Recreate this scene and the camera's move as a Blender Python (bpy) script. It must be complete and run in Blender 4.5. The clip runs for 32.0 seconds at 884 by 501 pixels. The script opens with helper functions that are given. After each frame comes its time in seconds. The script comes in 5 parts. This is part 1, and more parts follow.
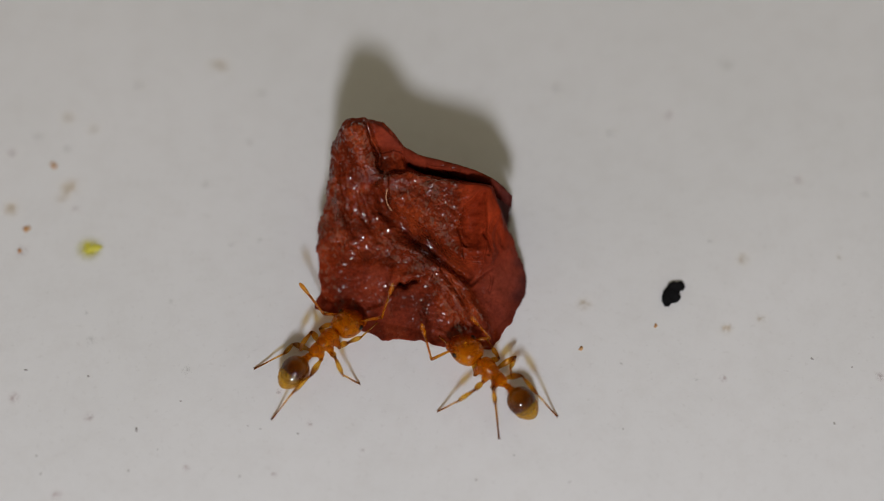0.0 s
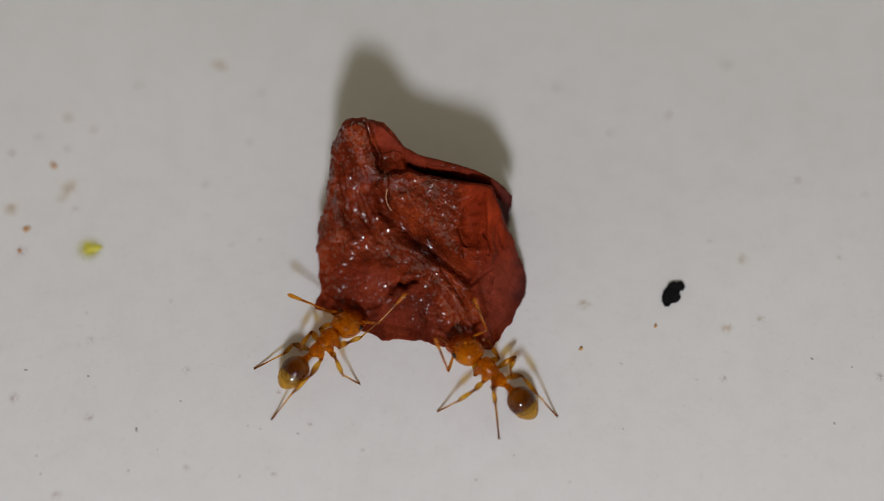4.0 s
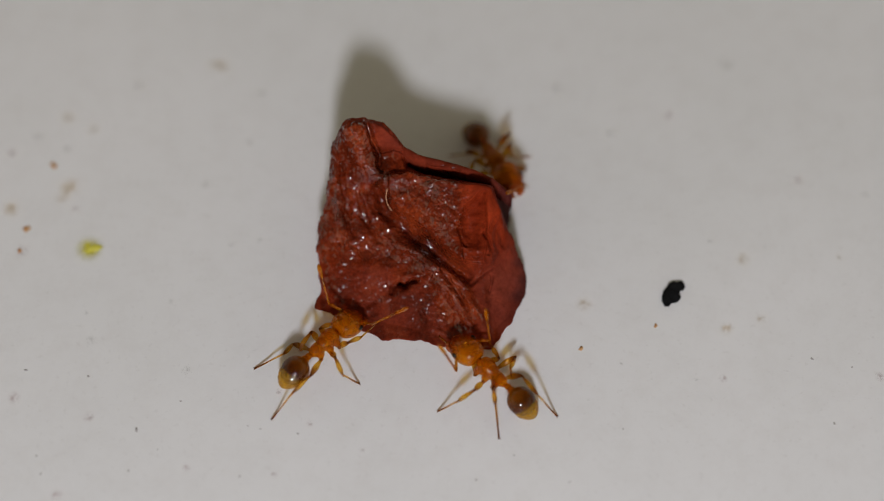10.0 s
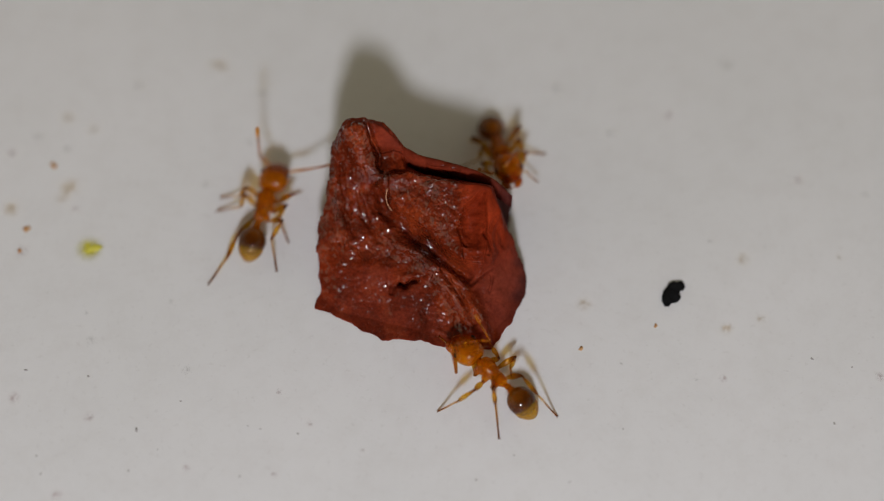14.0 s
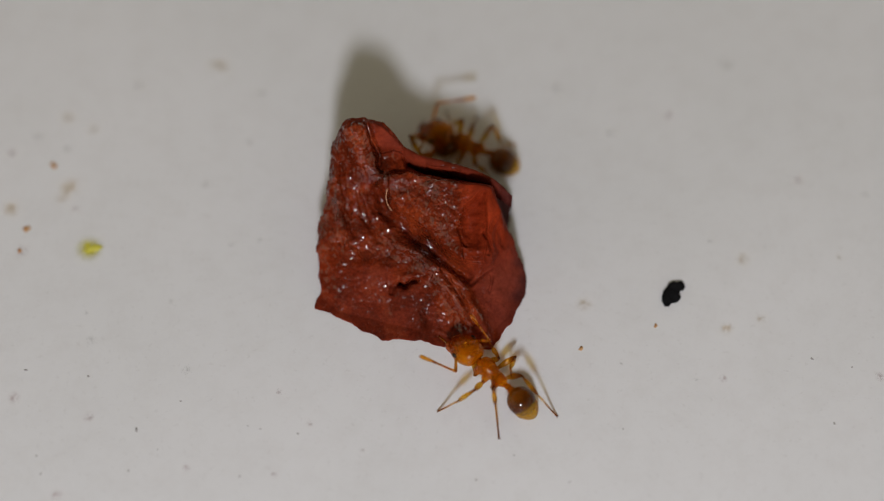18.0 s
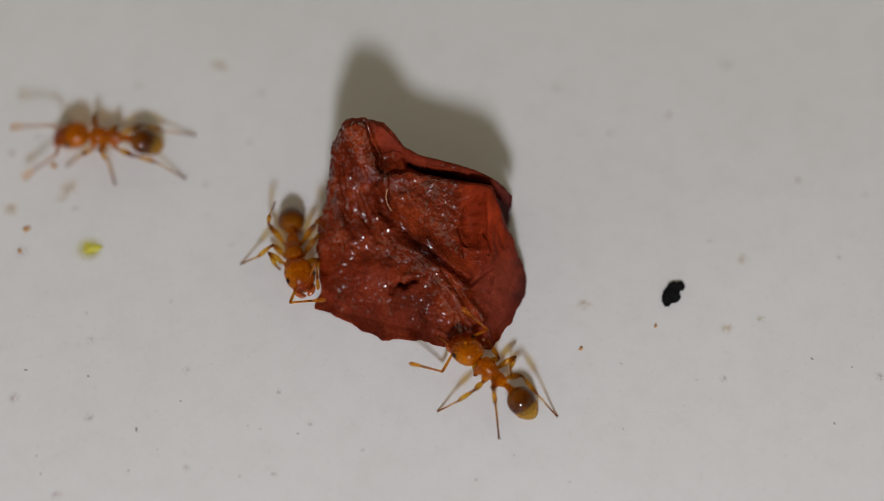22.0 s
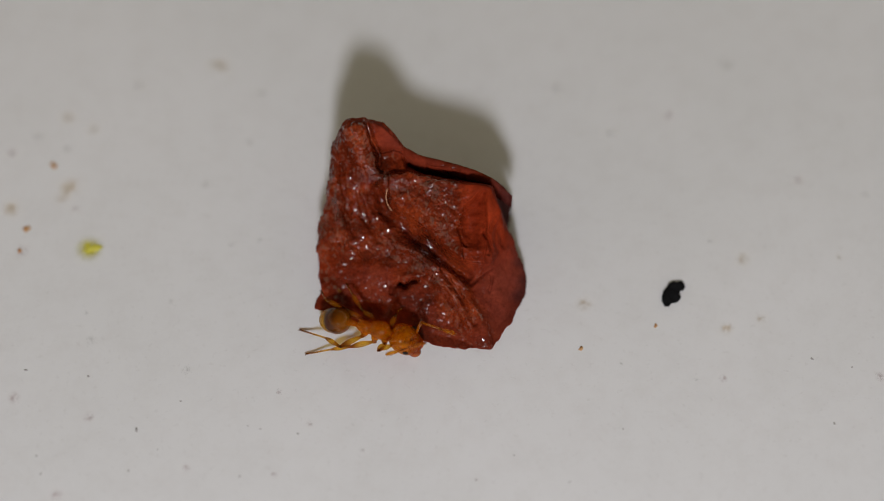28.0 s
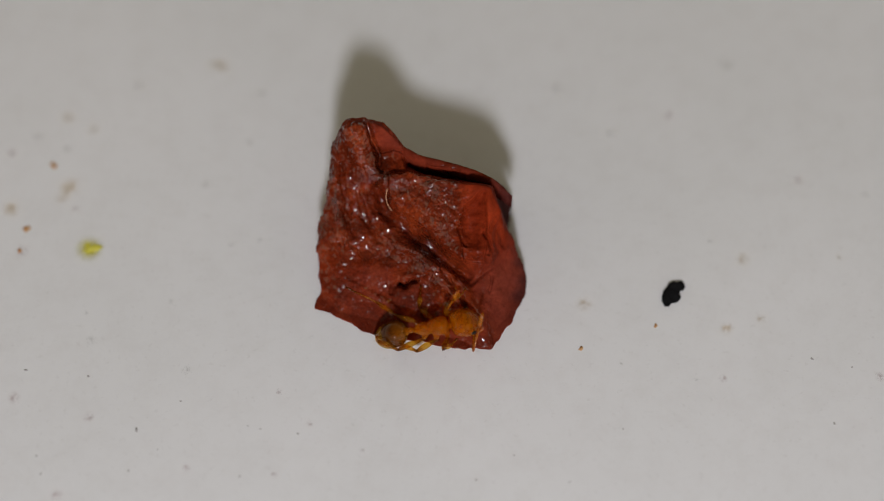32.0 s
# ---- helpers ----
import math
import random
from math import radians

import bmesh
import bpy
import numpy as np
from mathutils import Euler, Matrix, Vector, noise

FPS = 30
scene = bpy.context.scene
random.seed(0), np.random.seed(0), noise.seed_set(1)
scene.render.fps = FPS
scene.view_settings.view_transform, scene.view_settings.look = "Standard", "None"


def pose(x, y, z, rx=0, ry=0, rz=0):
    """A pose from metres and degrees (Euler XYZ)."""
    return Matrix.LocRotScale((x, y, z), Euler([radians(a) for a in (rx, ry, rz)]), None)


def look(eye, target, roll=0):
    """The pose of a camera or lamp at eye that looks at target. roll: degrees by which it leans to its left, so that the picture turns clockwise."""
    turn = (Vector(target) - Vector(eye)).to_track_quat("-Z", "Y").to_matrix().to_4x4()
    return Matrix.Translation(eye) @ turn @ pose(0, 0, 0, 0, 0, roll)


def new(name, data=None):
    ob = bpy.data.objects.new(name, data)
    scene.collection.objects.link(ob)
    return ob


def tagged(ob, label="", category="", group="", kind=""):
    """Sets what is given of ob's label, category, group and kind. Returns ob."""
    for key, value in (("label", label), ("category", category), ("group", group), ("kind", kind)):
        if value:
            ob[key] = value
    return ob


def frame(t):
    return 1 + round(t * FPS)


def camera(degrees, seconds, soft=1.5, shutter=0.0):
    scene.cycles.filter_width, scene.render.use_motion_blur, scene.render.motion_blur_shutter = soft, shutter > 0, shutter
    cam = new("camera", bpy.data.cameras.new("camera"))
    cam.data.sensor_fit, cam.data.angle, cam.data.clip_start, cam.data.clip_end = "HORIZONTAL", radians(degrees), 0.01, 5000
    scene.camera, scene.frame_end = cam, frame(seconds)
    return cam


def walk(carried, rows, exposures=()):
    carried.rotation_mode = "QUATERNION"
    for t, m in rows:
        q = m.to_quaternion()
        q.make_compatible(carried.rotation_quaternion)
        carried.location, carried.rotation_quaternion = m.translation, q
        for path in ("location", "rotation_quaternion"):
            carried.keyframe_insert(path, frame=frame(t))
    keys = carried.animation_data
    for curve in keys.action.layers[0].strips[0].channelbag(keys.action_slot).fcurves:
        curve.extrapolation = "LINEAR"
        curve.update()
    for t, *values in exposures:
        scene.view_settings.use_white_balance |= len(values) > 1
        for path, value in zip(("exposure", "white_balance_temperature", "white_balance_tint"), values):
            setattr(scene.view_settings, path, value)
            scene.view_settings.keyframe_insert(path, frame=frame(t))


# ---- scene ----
MM = 0.001  # everything below is thought in millimetres

# ---- camera: it stands still over the plate ----
cam = camera(24, 32.0, soft=0.5, shutter=0.3)
cam.data.dof.use_dof = True
cam.data.dof.focus_distance = 39.3 * MM
cam.data.dof.aperture_fstop = 38
EYE = (0, -40.6 * math.cos(radians(60)) * MM, 40.6 * math.sin(radians(60)) * MM)
walk(cam, [(0, look(EYE, (0, 0, 0))), (32, look(EYE, (0, 0, 0)))], exposures=[(0, 0.0), (32, 0.0)])

# ---- light: a dim warm room, and one small cool lamp in front of the plate ----
world = bpy.data.worlds.new("room")
scene.world = world
world.use_nodes = True
wn, wl = world.node_tree.nodes, world.node_tree.links
w_at, w_z, w_col = wn.new("ShaderNodeTexCoord"), wn.new("ShaderNodeSeparateXYZ"), wn.new("ShaderNodeValToRGB")
wl.new(w_at.outputs["Generated"], w_z.inputs[0])
wl.new(w_z.outputs[2], w_col.inputs[0])
# pale walls round about, a dim ceiling
for spot, (at, col) in zip(w_col.color_ramp.elements, ((0.10, (1.0, 0.885, 0.63, 1)), (0.72, (0.08, 0.072, 0.055, 1)))):
    spot.position, spot.color = at, col
wl.new(w_col.outputs[0], wn["Background"].inputs[0])
wn["Background"].inputs[1].default_value = 0.88

LAMP_AZ, LAMP_EL, LAMP_AWAY = -1.0, 34.5, 0.080
lamp_data = bpy.data.lights.new("desk_lamp", "AREA")
lamp_data.shape, lamp_data.size = "DISK", 0.0095
lamp_data.energy, lamp_data.color = 0.0472, (0.952, 0.955, 1.05)
lamp = new("desk_lamp", lamp_data)
lamp_at = Vector((math.sin(radians(LAMP_AZ)) * math.cos(radians(LAMP_EL)), -math.cos(radians(LAMP_AZ)) * math.cos(radians(LAMP_EL)), math.sin(radians(LAMP_EL)))) * LAMP_AWAY
lamp.matrix_world = look(lamp_at, (0, 0, 0))


# ---- materials ----
def material(name, rough=0.5, **extra):
    m = bpy.data.materials.new(name)
    m.use_nodes = True
    b = m.node_tree.nodes["Principled BSDF"]
    b.inputs["Roughness"].default_value = rough
    for key, value in extra.items():
        b.inputs[key.replace("_", " ")].default_value = value
    return m, m.node_tree.nodes, m.node_tree.links, b


def noise_node(nodes, links, scale, detail=4, rough=0.55, coord="Object", distortion=0.0):
    """Noise with so many bumps a millimetre."""
    c = nodes.new("ShaderNodeTexCoord")
    n = nodes.new("ShaderNodeTexNoise")
    n.inputs["Scale"].default_value = scale / MM
    n.inputs["Detail"].default_value = detail
    n.inputs["Roughness"].default_value = rough
    n.inputs["Distortion"].default_value = distortion
    links.new(c.outputs[coord], n.inputs["Vector"])
    return n


def ramp_node(nodes, links, source, stops):
    r = nodes.new("ShaderNodeValToRGB")
    links.new(source, r.inputs[0])
    while len(r.color_ramp.elements) < len(stops):
        r.color_ramp.elements.new(0.5)
    for e, (at, col) in zip(r.color_ramp.elements, stops):
        e.position, e.color = at, (*col, 1)
    return r


def mix_node(nodes, links, fac, a, b, mode="MIX"):
    m = nodes.new("ShaderNodeMix")
    m.data_type, m.blend_type = "RGBA", mode
    for socket, v in ((m.inputs[0], fac), (m.inputs[6], a), (m.inputs[7], b)):
        if hasattr(v, "is_output"):
            links.new(v, socket)
        elif isinstance(v, tuple):
            socket.default_value = (*v, 1)
        else:
            socket.default_value = v
    return m.outputs[2]


def bump_node(nodes, links, height, distance, bsdf, strength=1.0, below=None):
    b = nodes.new("ShaderNodeBump")
    b.inputs["Distance"].default_value = distance * MM
    b.inputs["Strength"].default_value = strength
    links.new(height, b.inputs["Height"])
    if below:
        links.new(below.outputs[0], b.inputs["Normal"])
    links.new(b.outputs[0], bsdf.inputs["Normal"])
    return b


def glaze_material():
    m, nd, lk, b = material("white_glaze", 0.42)
    broad = noise_node(nd, lk, 0.12, 3)
    fine = noise_node(nd, lk, 1.7, 6, 0.7)
    c1 = ramp_node(nd, lk, broad.outputs[0], [(0.3, (0.70, 0.70, 0.69)), (0.7, (0.76, 0.755, 0.75))])
    c2 = ramp_node(nd, lk, fine.outputs[0], [(0.30, (0.93, 0.92, 0.91)), (0.55, (1, 1, 1))])
    dust = noise_node(nd, lk, 7.0, 4, 0.75)
    c3 = ramp_node(nd, lk, dust.outputs[0], [(0.28, (0.86, 0.85, 0.84)), (0.42, (1, 1, 1))])
    lk.new(mix_node(nd, lk, 0.7, mix_node(nd, lk, 0.6, c1.outputs[0], c2.outputs[0], "MULTIPLY"), c3.outputs[0], "MULTIPLY"), b.inputs["Base Color"])
    bump_node(nd, lk, noise_node(nd, lk, 2.5, 5).outputs[0], 0.006, b, 0.5)
    return m


def meat_material():
    m, nd, lk, b = material("moist_meat", 0.16)
    at = nd.new("ShaderNodeAttribute")
    at.attribute_name = "moist"
    lump = noise_node(nd, lk, 1.3, 5, 0.6, distortion=0.6)
    grain = noise_node(nd, lk, 20.0, 4, 0.6)
    wet = ramp_node(nd, lk, lump.outputs[0], [(0.30, (0.034, 0.0048, 0.0012)), (0.5, (0.115, 0.0135, 0.0033)), (0.72, (0.225, 0.034, 0.008))])
    dry = ramp_node(nd, lk, lump.outputs[0], [(0.3, (0.150, 0.0155, 0.004)), (0.7, (0.265, 0.031, 0.0085))])
    # faint cut lines across the smooth sides
    streak = noise_node(nd, lk, 1.0, 3, 0.6, distortion=0.3)
    sm = nd.new("ShaderNodeMapping")
    sm.inputs[2].default_value, sm.inputs[3].default_value = (0, 0, radians(-20)), (4.0, 1.5, 1.5)
    lk.new(streak.inputs["Vector"].links[0].from_socket, sm.inputs[0])
    lk.new(sm.outputs[0], streak.inputs["Vector"])
    lines = ramp_node(nd, lk, streak.outputs[0], [(0.35, (0.68, 0.62, 0.64)), (0.62, (1.12, 1.12, 1.12))])
    dry_cut = mix_node(nd, lk, 0.85, dry.outputs[0], lines.outputs[0], "MULTIPLY")
    speck = ramp_node(nd, lk, grain.outputs[0], [(0.30, (0.55, 0.48, 0.46)), (0.5, (0.97, 0.94, 0.93)), (0.68, (1.3, 1.28, 1.2))])
    wetness = nd.new("ShaderNodeMapRange")
    wetness.inputs[2].default_value = 0.25
    lk.new(at.outputs["Fac"], wetness.inputs[0])
    dark_purple = nd.new("ShaderNodeAttribute")
    dark_purple.attribute_name = "dark_purple"
    # darker purple tone for the back behind the corner and the far rim
    purple_ramp = ramp_node(nd, lk, lump.outputs[0], [(0.3, (0.030, 0.009, 0.009)), (0.7, (0.075, 0.024, 0.022))])
    pale = nd.new("ShaderNodeAttribute")
    pale.attribute_name = "mauve"
    mauve = ramp_node(nd, lk, lump.outputs[0], [(0.3, (0.090, 0.0155, 0.009)), (0.7, (0.178, 0.033, 0.019))])
    dry_cut = mix_node(nd, lk, pale.outputs["Fac"], dry_cut, mauve.outputs[0])
    col = mix_node(nd, lk, dark_purple.outputs["Fac"], mix_node(nd, lk, wetness.outputs[0], dry_cut, wet.outputs[0]), purple_ramp.outputs[0])
    fleck = nd.new("ShaderNodeMapRange")
    fleck.inputs[2].default_value, fleck.inputs[3].default_value, fleck.inputs[4].default_value = 0.3, 0.42, 0.85
    lk.new(at.outputs["Fac"], fleck.inputs[0])
    lk.new(mix_node(nd, lk, fleck.outputs[0], col, speck.outputs[0], "MULTIPLY"), b.inputs["Base Color"])
    # wet grains: some stand proud and carry a film of juice, the rest is dull
    c = nd.new("ShaderNodeTexCoord")
    warp = noise_node(nd, lk, 6.0, 2)
    shift = nd.new("ShaderNodeVectorMath")
    shift.operation = "MULTIPLY_ADD"
    lk.new(warp.outputs["Color"], shift.inputs[0])
    shift.inputs[1].default_value = (0.08 * MM,) * 3
    lk.new(c.outputs["Object"], shift.inputs[2])
    heights = []
    for scale, tall in ((8.5, 1.0), (18.0, 0.25)):
        cells = nd.new("ShaderNodeTexVoronoi")
        cells.feature, cells.distance = "SMOOTH_F1", "EUCLIDEAN"
        cells.inputs["Scale"].default_value = scale / MM
        cells.inputs["Smoothness"].default_value = 0.45
        lk.new(shift.outputs[0], cells.inputs["Vector"])
        dome = nd.new("ShaderNodeMath")
        dome.operation = "MULTIPLY"
        lk.new(cells.outputs["Distance"], dome.inputs[0])
        lk.new(cells.outputs["Distance"], dome.inputs[1])
        scaled = nd.new("ShaderNodeMath")
        scaled.operation = "MULTIPLY"
        lk.new(dome.outputs[0], scaled.inputs[0])
        scaled.inputs[1].default_value = -tall
        heights.append(scaled)
        picked = cells
    grains = nd.new("ShaderNodeMath")
    lk.new(heights[0].outputs[0], grains.inputs[0])
    lk.new(heights[1].outputs[0], grains.inputs[1])
    lot = nd.new("ShaderNodeSeparateXYZ")
    lk.new(picked.outputs["Color"], lot.inputs[0])
    chance = nd.new("ShaderNodeMath")
    chance.operation = "ADD"
    lk.new(lot.outputs[0], chance.inputs[0])
    lk.new(at.outputs["Fac"], chance.inputs[1])
    # juice gathers in patches
    patch = nd.new("ShaderNodeMath")
    patch.operation = "MULTIPLY_ADD"
    lk.new(noise_node(nd, lk, 2.2, 3, 0.6).outputs[0], patch.inputs[0])
    patch.inputs[1].default_value = 1.6
    patch.inputs[2].default_value = -0.8
    pooled = nd.new("ShaderNodeMath")
    lk.new(chance.outputs[0], pooled.inputs[0])
    lk.new(patch.outputs[0], pooled.inputs[1])
    film = ramp_node(nd, lk, pooled.outputs[0], [(0.0, (0.0,) * 3), (0.78, (0.0,) * 3), (0.92, (1.0,) * 3)])
    gloss = nd.new("ShaderNodeMapRange")
    gloss.inputs[3].default_value, gloss.inputs[4].default_value = 0.02, 0.6
    on_face = nd.new("ShaderNodeMapRange")
    on_face.inputs[1].default_value, on_face.inputs[2].default_value = 0.06, 0.14
    lk.new(at.outputs["Fac"], on_face.inputs[0])
    juice = nd.new("ShaderNodeMath")
    juice.operation = "MULTIPLY"
    lk.new(film.outputs[0], juice.inputs[0])
    lk.new(on_face.outputs[0], juice.inputs[1])
    shine = nd.new("ShaderNodeMapRange")
    shine.inputs[3].default_value, shine.inputs[4].default_value = 0.6, 0.10
    for node, socket in ((shine, "Roughness"), (gloss, "Specular IOR Level")):
        lk.new(juice.outputs[0], node.inputs[0])
        lk.new(node.outputs[0], b.inputs[socket])
    proud = nd.new("ShaderNodeMath")
    proud.operation = "MULTIPLY"
    level = nd.new("ShaderNodeMath")
    level.inputs[1].default_value = 0.22
    lk.new(grains.outputs[0], level.inputs[0])
    lk.new(level.outputs[0], proud.inputs[0])
    some = nd.new("ShaderNodeMapRange")
    some.inputs[2].default_value, some.inputs[3].default_value, some.inputs[4].default_value = 0.3, 0.04, 1.0
    lk.new(at.outputs["Fac"], some.inputs[0])
    lk.new(some.outputs[0], proud.inputs[1])
    b.inputs["Subsurface Weight"].default_value = 0.03
    b.inputs["Subsurface Radius"].default_value = (1.0, 0.22, 0.10)
    b.inputs["Subsurface Scale"].default_value = 0.10 * MM
    b1 = bump_node(nd, lk, proud.outputs[0], 0.024, b, 1.0)
    bump_node(nd, lk, noise_node(nd, lk, 22.0, 2.0).outputs[0], 0.003, b, 1.0, b1)
    return m


def cuticle_material(name, base, dark, rough=0.2, deep=0.0, clear=0.0, see_through=0.1, relief=0.02, grain=22.0, tinge=(0.96, 0.66, 0.13), joints=(), gloss=0.5, front=None, bands=()):
    """Insect cuticle: light soaks into it (deep), is bent by it (clear) or passes straight through it (see_through)."""
    m, nd, lk, b = material(name, rough)
    n = noise_node(nd, lk, 5.0, 6, 0.7)
    tint = ramp_node(nd, lk, n.outputs[0], [(0.36, dark), (0.60, base)]).outputs[0]
    glow = tinge
    c = nd.new("ShaderNodeTexCoord")
    sx = nd.new("ShaderNodeSeparateXYZ")
    lk.new(c.outputs["Object"], sx.inputs[0])
    if front:
        # redder towards the jaws
        mr = nd.new("ShaderNodeMapRange")
        lk.new(sx.outputs[0], mr.inputs[0])
        mr.inputs[1].default_value, mr.inputs[2].default_value = front[0] * MM, front[1] * MM
        tint = mix_node(nd, lk, mr.outputs[0], tint, front[2])
    if bands:
        # pigment and content in bands towards the tip, their rims uneven
        k = nd.new("ShaderNodeMath")
        k.operation = "MULTIPLY_ADD"
        lk.new(sx.outputs[0], k.inputs[0])
        k.inputs[1].default_value = -1 / MM
        wob = nd.new("ShaderNodeMath")
        wob.operation = "MULTIPLY"
        lk.new(noise_node(nd, lk, 3.0, 2).outputs[0], wob.inputs[0])
        wob.inputs[1].default_value = 0.16
        lk.new(wob.outputs[0], k.inputs[2])
        tint = ramp_node(nd, lk, k.outputs[0], bands).outputs[0]
    if joints:
        # darker cuticle where the limb is jointed
        k = nd.new("ShaderNodeMath")
        k.operation = "MULTIPLY"
        lk.new(sx.outputs[0], k.inputs[0])
        k.inputs[1].default_value = 1 / MM
        shade = ramp_node(nd, lk, k.outputs[0], [(at, (v, v ** 1.6, v ** 2)) for at, v in joints])
        tint = mix_node(nd, lk, 1.0, tint, shade.outputs[0], "MULTIPLY")
        glow = mix_node(nd, lk, 1.0, tinge, shade.outputs[0], "MULTIPLY")
    lk.new(tint, b.inputs["Base Color"])
    b.inputs["Specular IOR Level"].default_value = gloss
    b.inputs["IOR"].default_value = 1.45
    b.inputs["Subsurface Weight"].default_value = deep
    b.inputs["Subsurface Radius"].default_value = (1.0, 0.40, 0.05)
    b.inputs["Subsurface Scale"].default_value = 0.16 * MM
    b.inputs["Transmission Weight"].default_value = clear
    if relief:
        bump_node(nd, lk, noise_node(nd, lk, grain, 1.5).outputs[0], relief, b, 1.0)
    through_it = nd.new("ShaderNodeBsdfTransparent")
    if hasattr(glow, "is_output"):
        lk.new(glow, through_it.inputs[0])
    else:
        through_it.inputs[0].default_value = (*glow, 1)
    mc = nd.new("ShaderNodeMixShader")
    mc.inputs[0].default_value = see_through
    lk.new(b.outputs[0], mc.inputs[1])
    lk.new(through_it.outputs[0], mc.inputs[2])
    lk.new(mc.outputs[0], nd["Material Output"].inputs[0])
    return m


def crumb_material(name, lo, hi, rough=0.7, scale=8.0):
    m, nd, lk, b = material(name, rough)
    n = noise_node(nd, lk, scale, 4)
    lk.new(ramp_node(nd, lk, n.outputs[0], [(0.35, lo), (0.65, hi)]).outputs[0], b.inputs["Base Color"])
    b.inputs["Specular IOR Level"].default_value = 0.15
    bump_node(nd, lk, n.outputs[0], 0.02, b, 0.6)
    return m


def stain_material(name, colour, strength=0.8, least=0.0):
    """A dried film that thins out towards its ragged rim."""
    m, nd, lk, b = material(name, 0.45)
    b.inputs["Base Color"].default_value = (*colour, 1)
    b.inputs["Specular IOR Level"].default_value = 0.3
    c = nd.new("ShaderNodeTexCoord")
    g = nd.new("ShaderNodeTexGradient")
    g.gradient_type = "QUADRATIC_SPHERE"
    mp = nd.new("ShaderNodeMapping")
    mp.inputs[1].default_value, mp.inputs[3].default_value = (-1, -1, -1), (2, 2, 2)
    lk.new(c.outputs["Generated"], mp.inputs[0])
    lk.new(mp.outputs[0], g.inputs[0])
    n = noise_node(nd, lk, 9.0, 4)
    k = nd.new("ShaderNodeMath")
    k.operation = "MULTIPLY"
    lk.new(g.outputs["Fac"], k.inputs[0])
    lk.new(ramp_node(nd, lk, n.outputs[0], [(0.38, (least,) * 3), (0.60, (3.0 * strength,) * 3)]).outputs[0], k.inputs[1])
    k.use_clamp = True
    mx = nd.new("ShaderNodeMixShader")
    clear = nd.new("ShaderNodeBsdfTransparent")
    lk.new(k.outputs[0], mx.inputs[0])
    lk.new(clear.outputs[0], mx.inputs[1])
    lk.new(b.outputs[0], mx.inputs[2])
    lk.new(mx.outputs[0], nd["Material Output"].inputs[0])
    return m


GLAZE = glaze_material()
MEAT = meat_material()
AMBER = cuticle_material("amber_cuticle", (0.42, 0.118, 0.0004), (0.26, 0.056, 0.0002), 0.11, 0.1, 0.0, 0.54, 0.0060, 20.0, (0.97, 0.60, 0.02), gloss=0.4)
HEAD = cuticle_material("head_cuticle", (0.42, 0.118, 0.0004), (0.26, 0.056, 0.0002), 0.11, 0.1, 0.0, 0.45, 0.0065, 19.0, (0.97, 0.59, 0.02), gloss=0.4, front=(0.52, 0.92, (0.19, 0.020, 0.0005)))
FEMUR = cuticle_material("pale_amber_femur", (0.46, 0.18, 0.008), (0.27, 0.08, 0.002), 0.10, 0.1, 0.3, 0.76, 0.008, 22.0, (0.98, 0.78, 0.26), ((0.0, 0.62), (0.06, 0.76), (0.14, 0.96), (0.28, 0.95), (0.38, 0.66), (0.54, 0.46)), 1.0)
SHIN = cuticle_material("pale_amber_shin", (0.46, 0.18, 0.008), (0.27, 0.08, 0.002), 0.10, 0.1, 0.3, 0.76, 0.008, 22.0, (0.98, 0.78, 0.26), ((0.0, 0.48), (0.07, 0.66), (0.16, 0.94), (0.27, 1.0), (0.40, 0.66)), 1.0)
FOOT = cuticle_material("amber_foot", (0.54, 0.21, 0.012), (0.30, 0.085, 0.002), 0.14, 0.1, 0.2, 0.72, 0.004, 28.0, (0.98, 0.82, 0.38), ((0.0, 0.80), (0.10, 0.95), (0.30, 0.86), (0.42, 0.70), (0.62, 0.54)), 1.0)
ANTENNA = cuticle_material("orange_antenna", (0.60, 0.21, 0.005), (0.32, 0.07, 0.001), 0.11, 0.1, 0.3, 0.58, 0.005, 22.0, (0.97, 0.72, 0.18), ((0.0, 0.82), (0.10, 0.98), (0.40, 0.86), (0.50, 0.66), (0.54, 0.96), (0.66, 1.0), (0.80, 0.9)), 1.0)
JAW = cuticle_material("red_brown_jaw", (0.34, 0.062, 0.001), (0.16, 0.020, 0.0005), 0.12, 0.2, 0.1, 0.16, 0.012, gloss=0.9)
GASTER = cuticle_material("glossy_amber_gaster", (0.4, 0.13, 0.005), (0.28, 0.08, 0.003), 0.05, 0.0, 0.0, 0.32, 0.0, tinge=(0.82, 0.42, 0.04), gloss=0.6, bands=((0.08, (0.20, 0.060, 0.001)), (0.18, (0.15, 0.042, 0.001)), (0.29, (0.060, 0.016, 0.0005)), (0.52, (0.022, 0.0055, 0.0003)), (0.64, (0.10, 0.034, 0.001))))
GASTER_TIP = cuticle_material("clear_gaster_tip", (0.42, 0.22, 0.016), (0.30, 0.14, 0.008), 0.05, 0.0, 0.15, 0.52, 0.0, tinge=(0.92, 0.66, 0.12), gloss=0.9)
EYE_BLACK = crumb_material("black_eye", (0.006, 0.005, 0.004), (0.015, 0.012, 0.01), 0.2, 20)
FIBRE = crumb_material("pale_fibre", (0.45, 0.22, 0.12), (0.6, 0.36, 0.22), 0.4, 9)
TABLE = crumb_material("grey_laminate", (0.30, 0.29, 0.28), (0.36, 0.35, 0.34), 0.5, 0.05)
CHAR = crumb_material("black_char", (0.002, 0.002, 0.0025), (0.006, 0.006, 0.007), 0.85, 7)
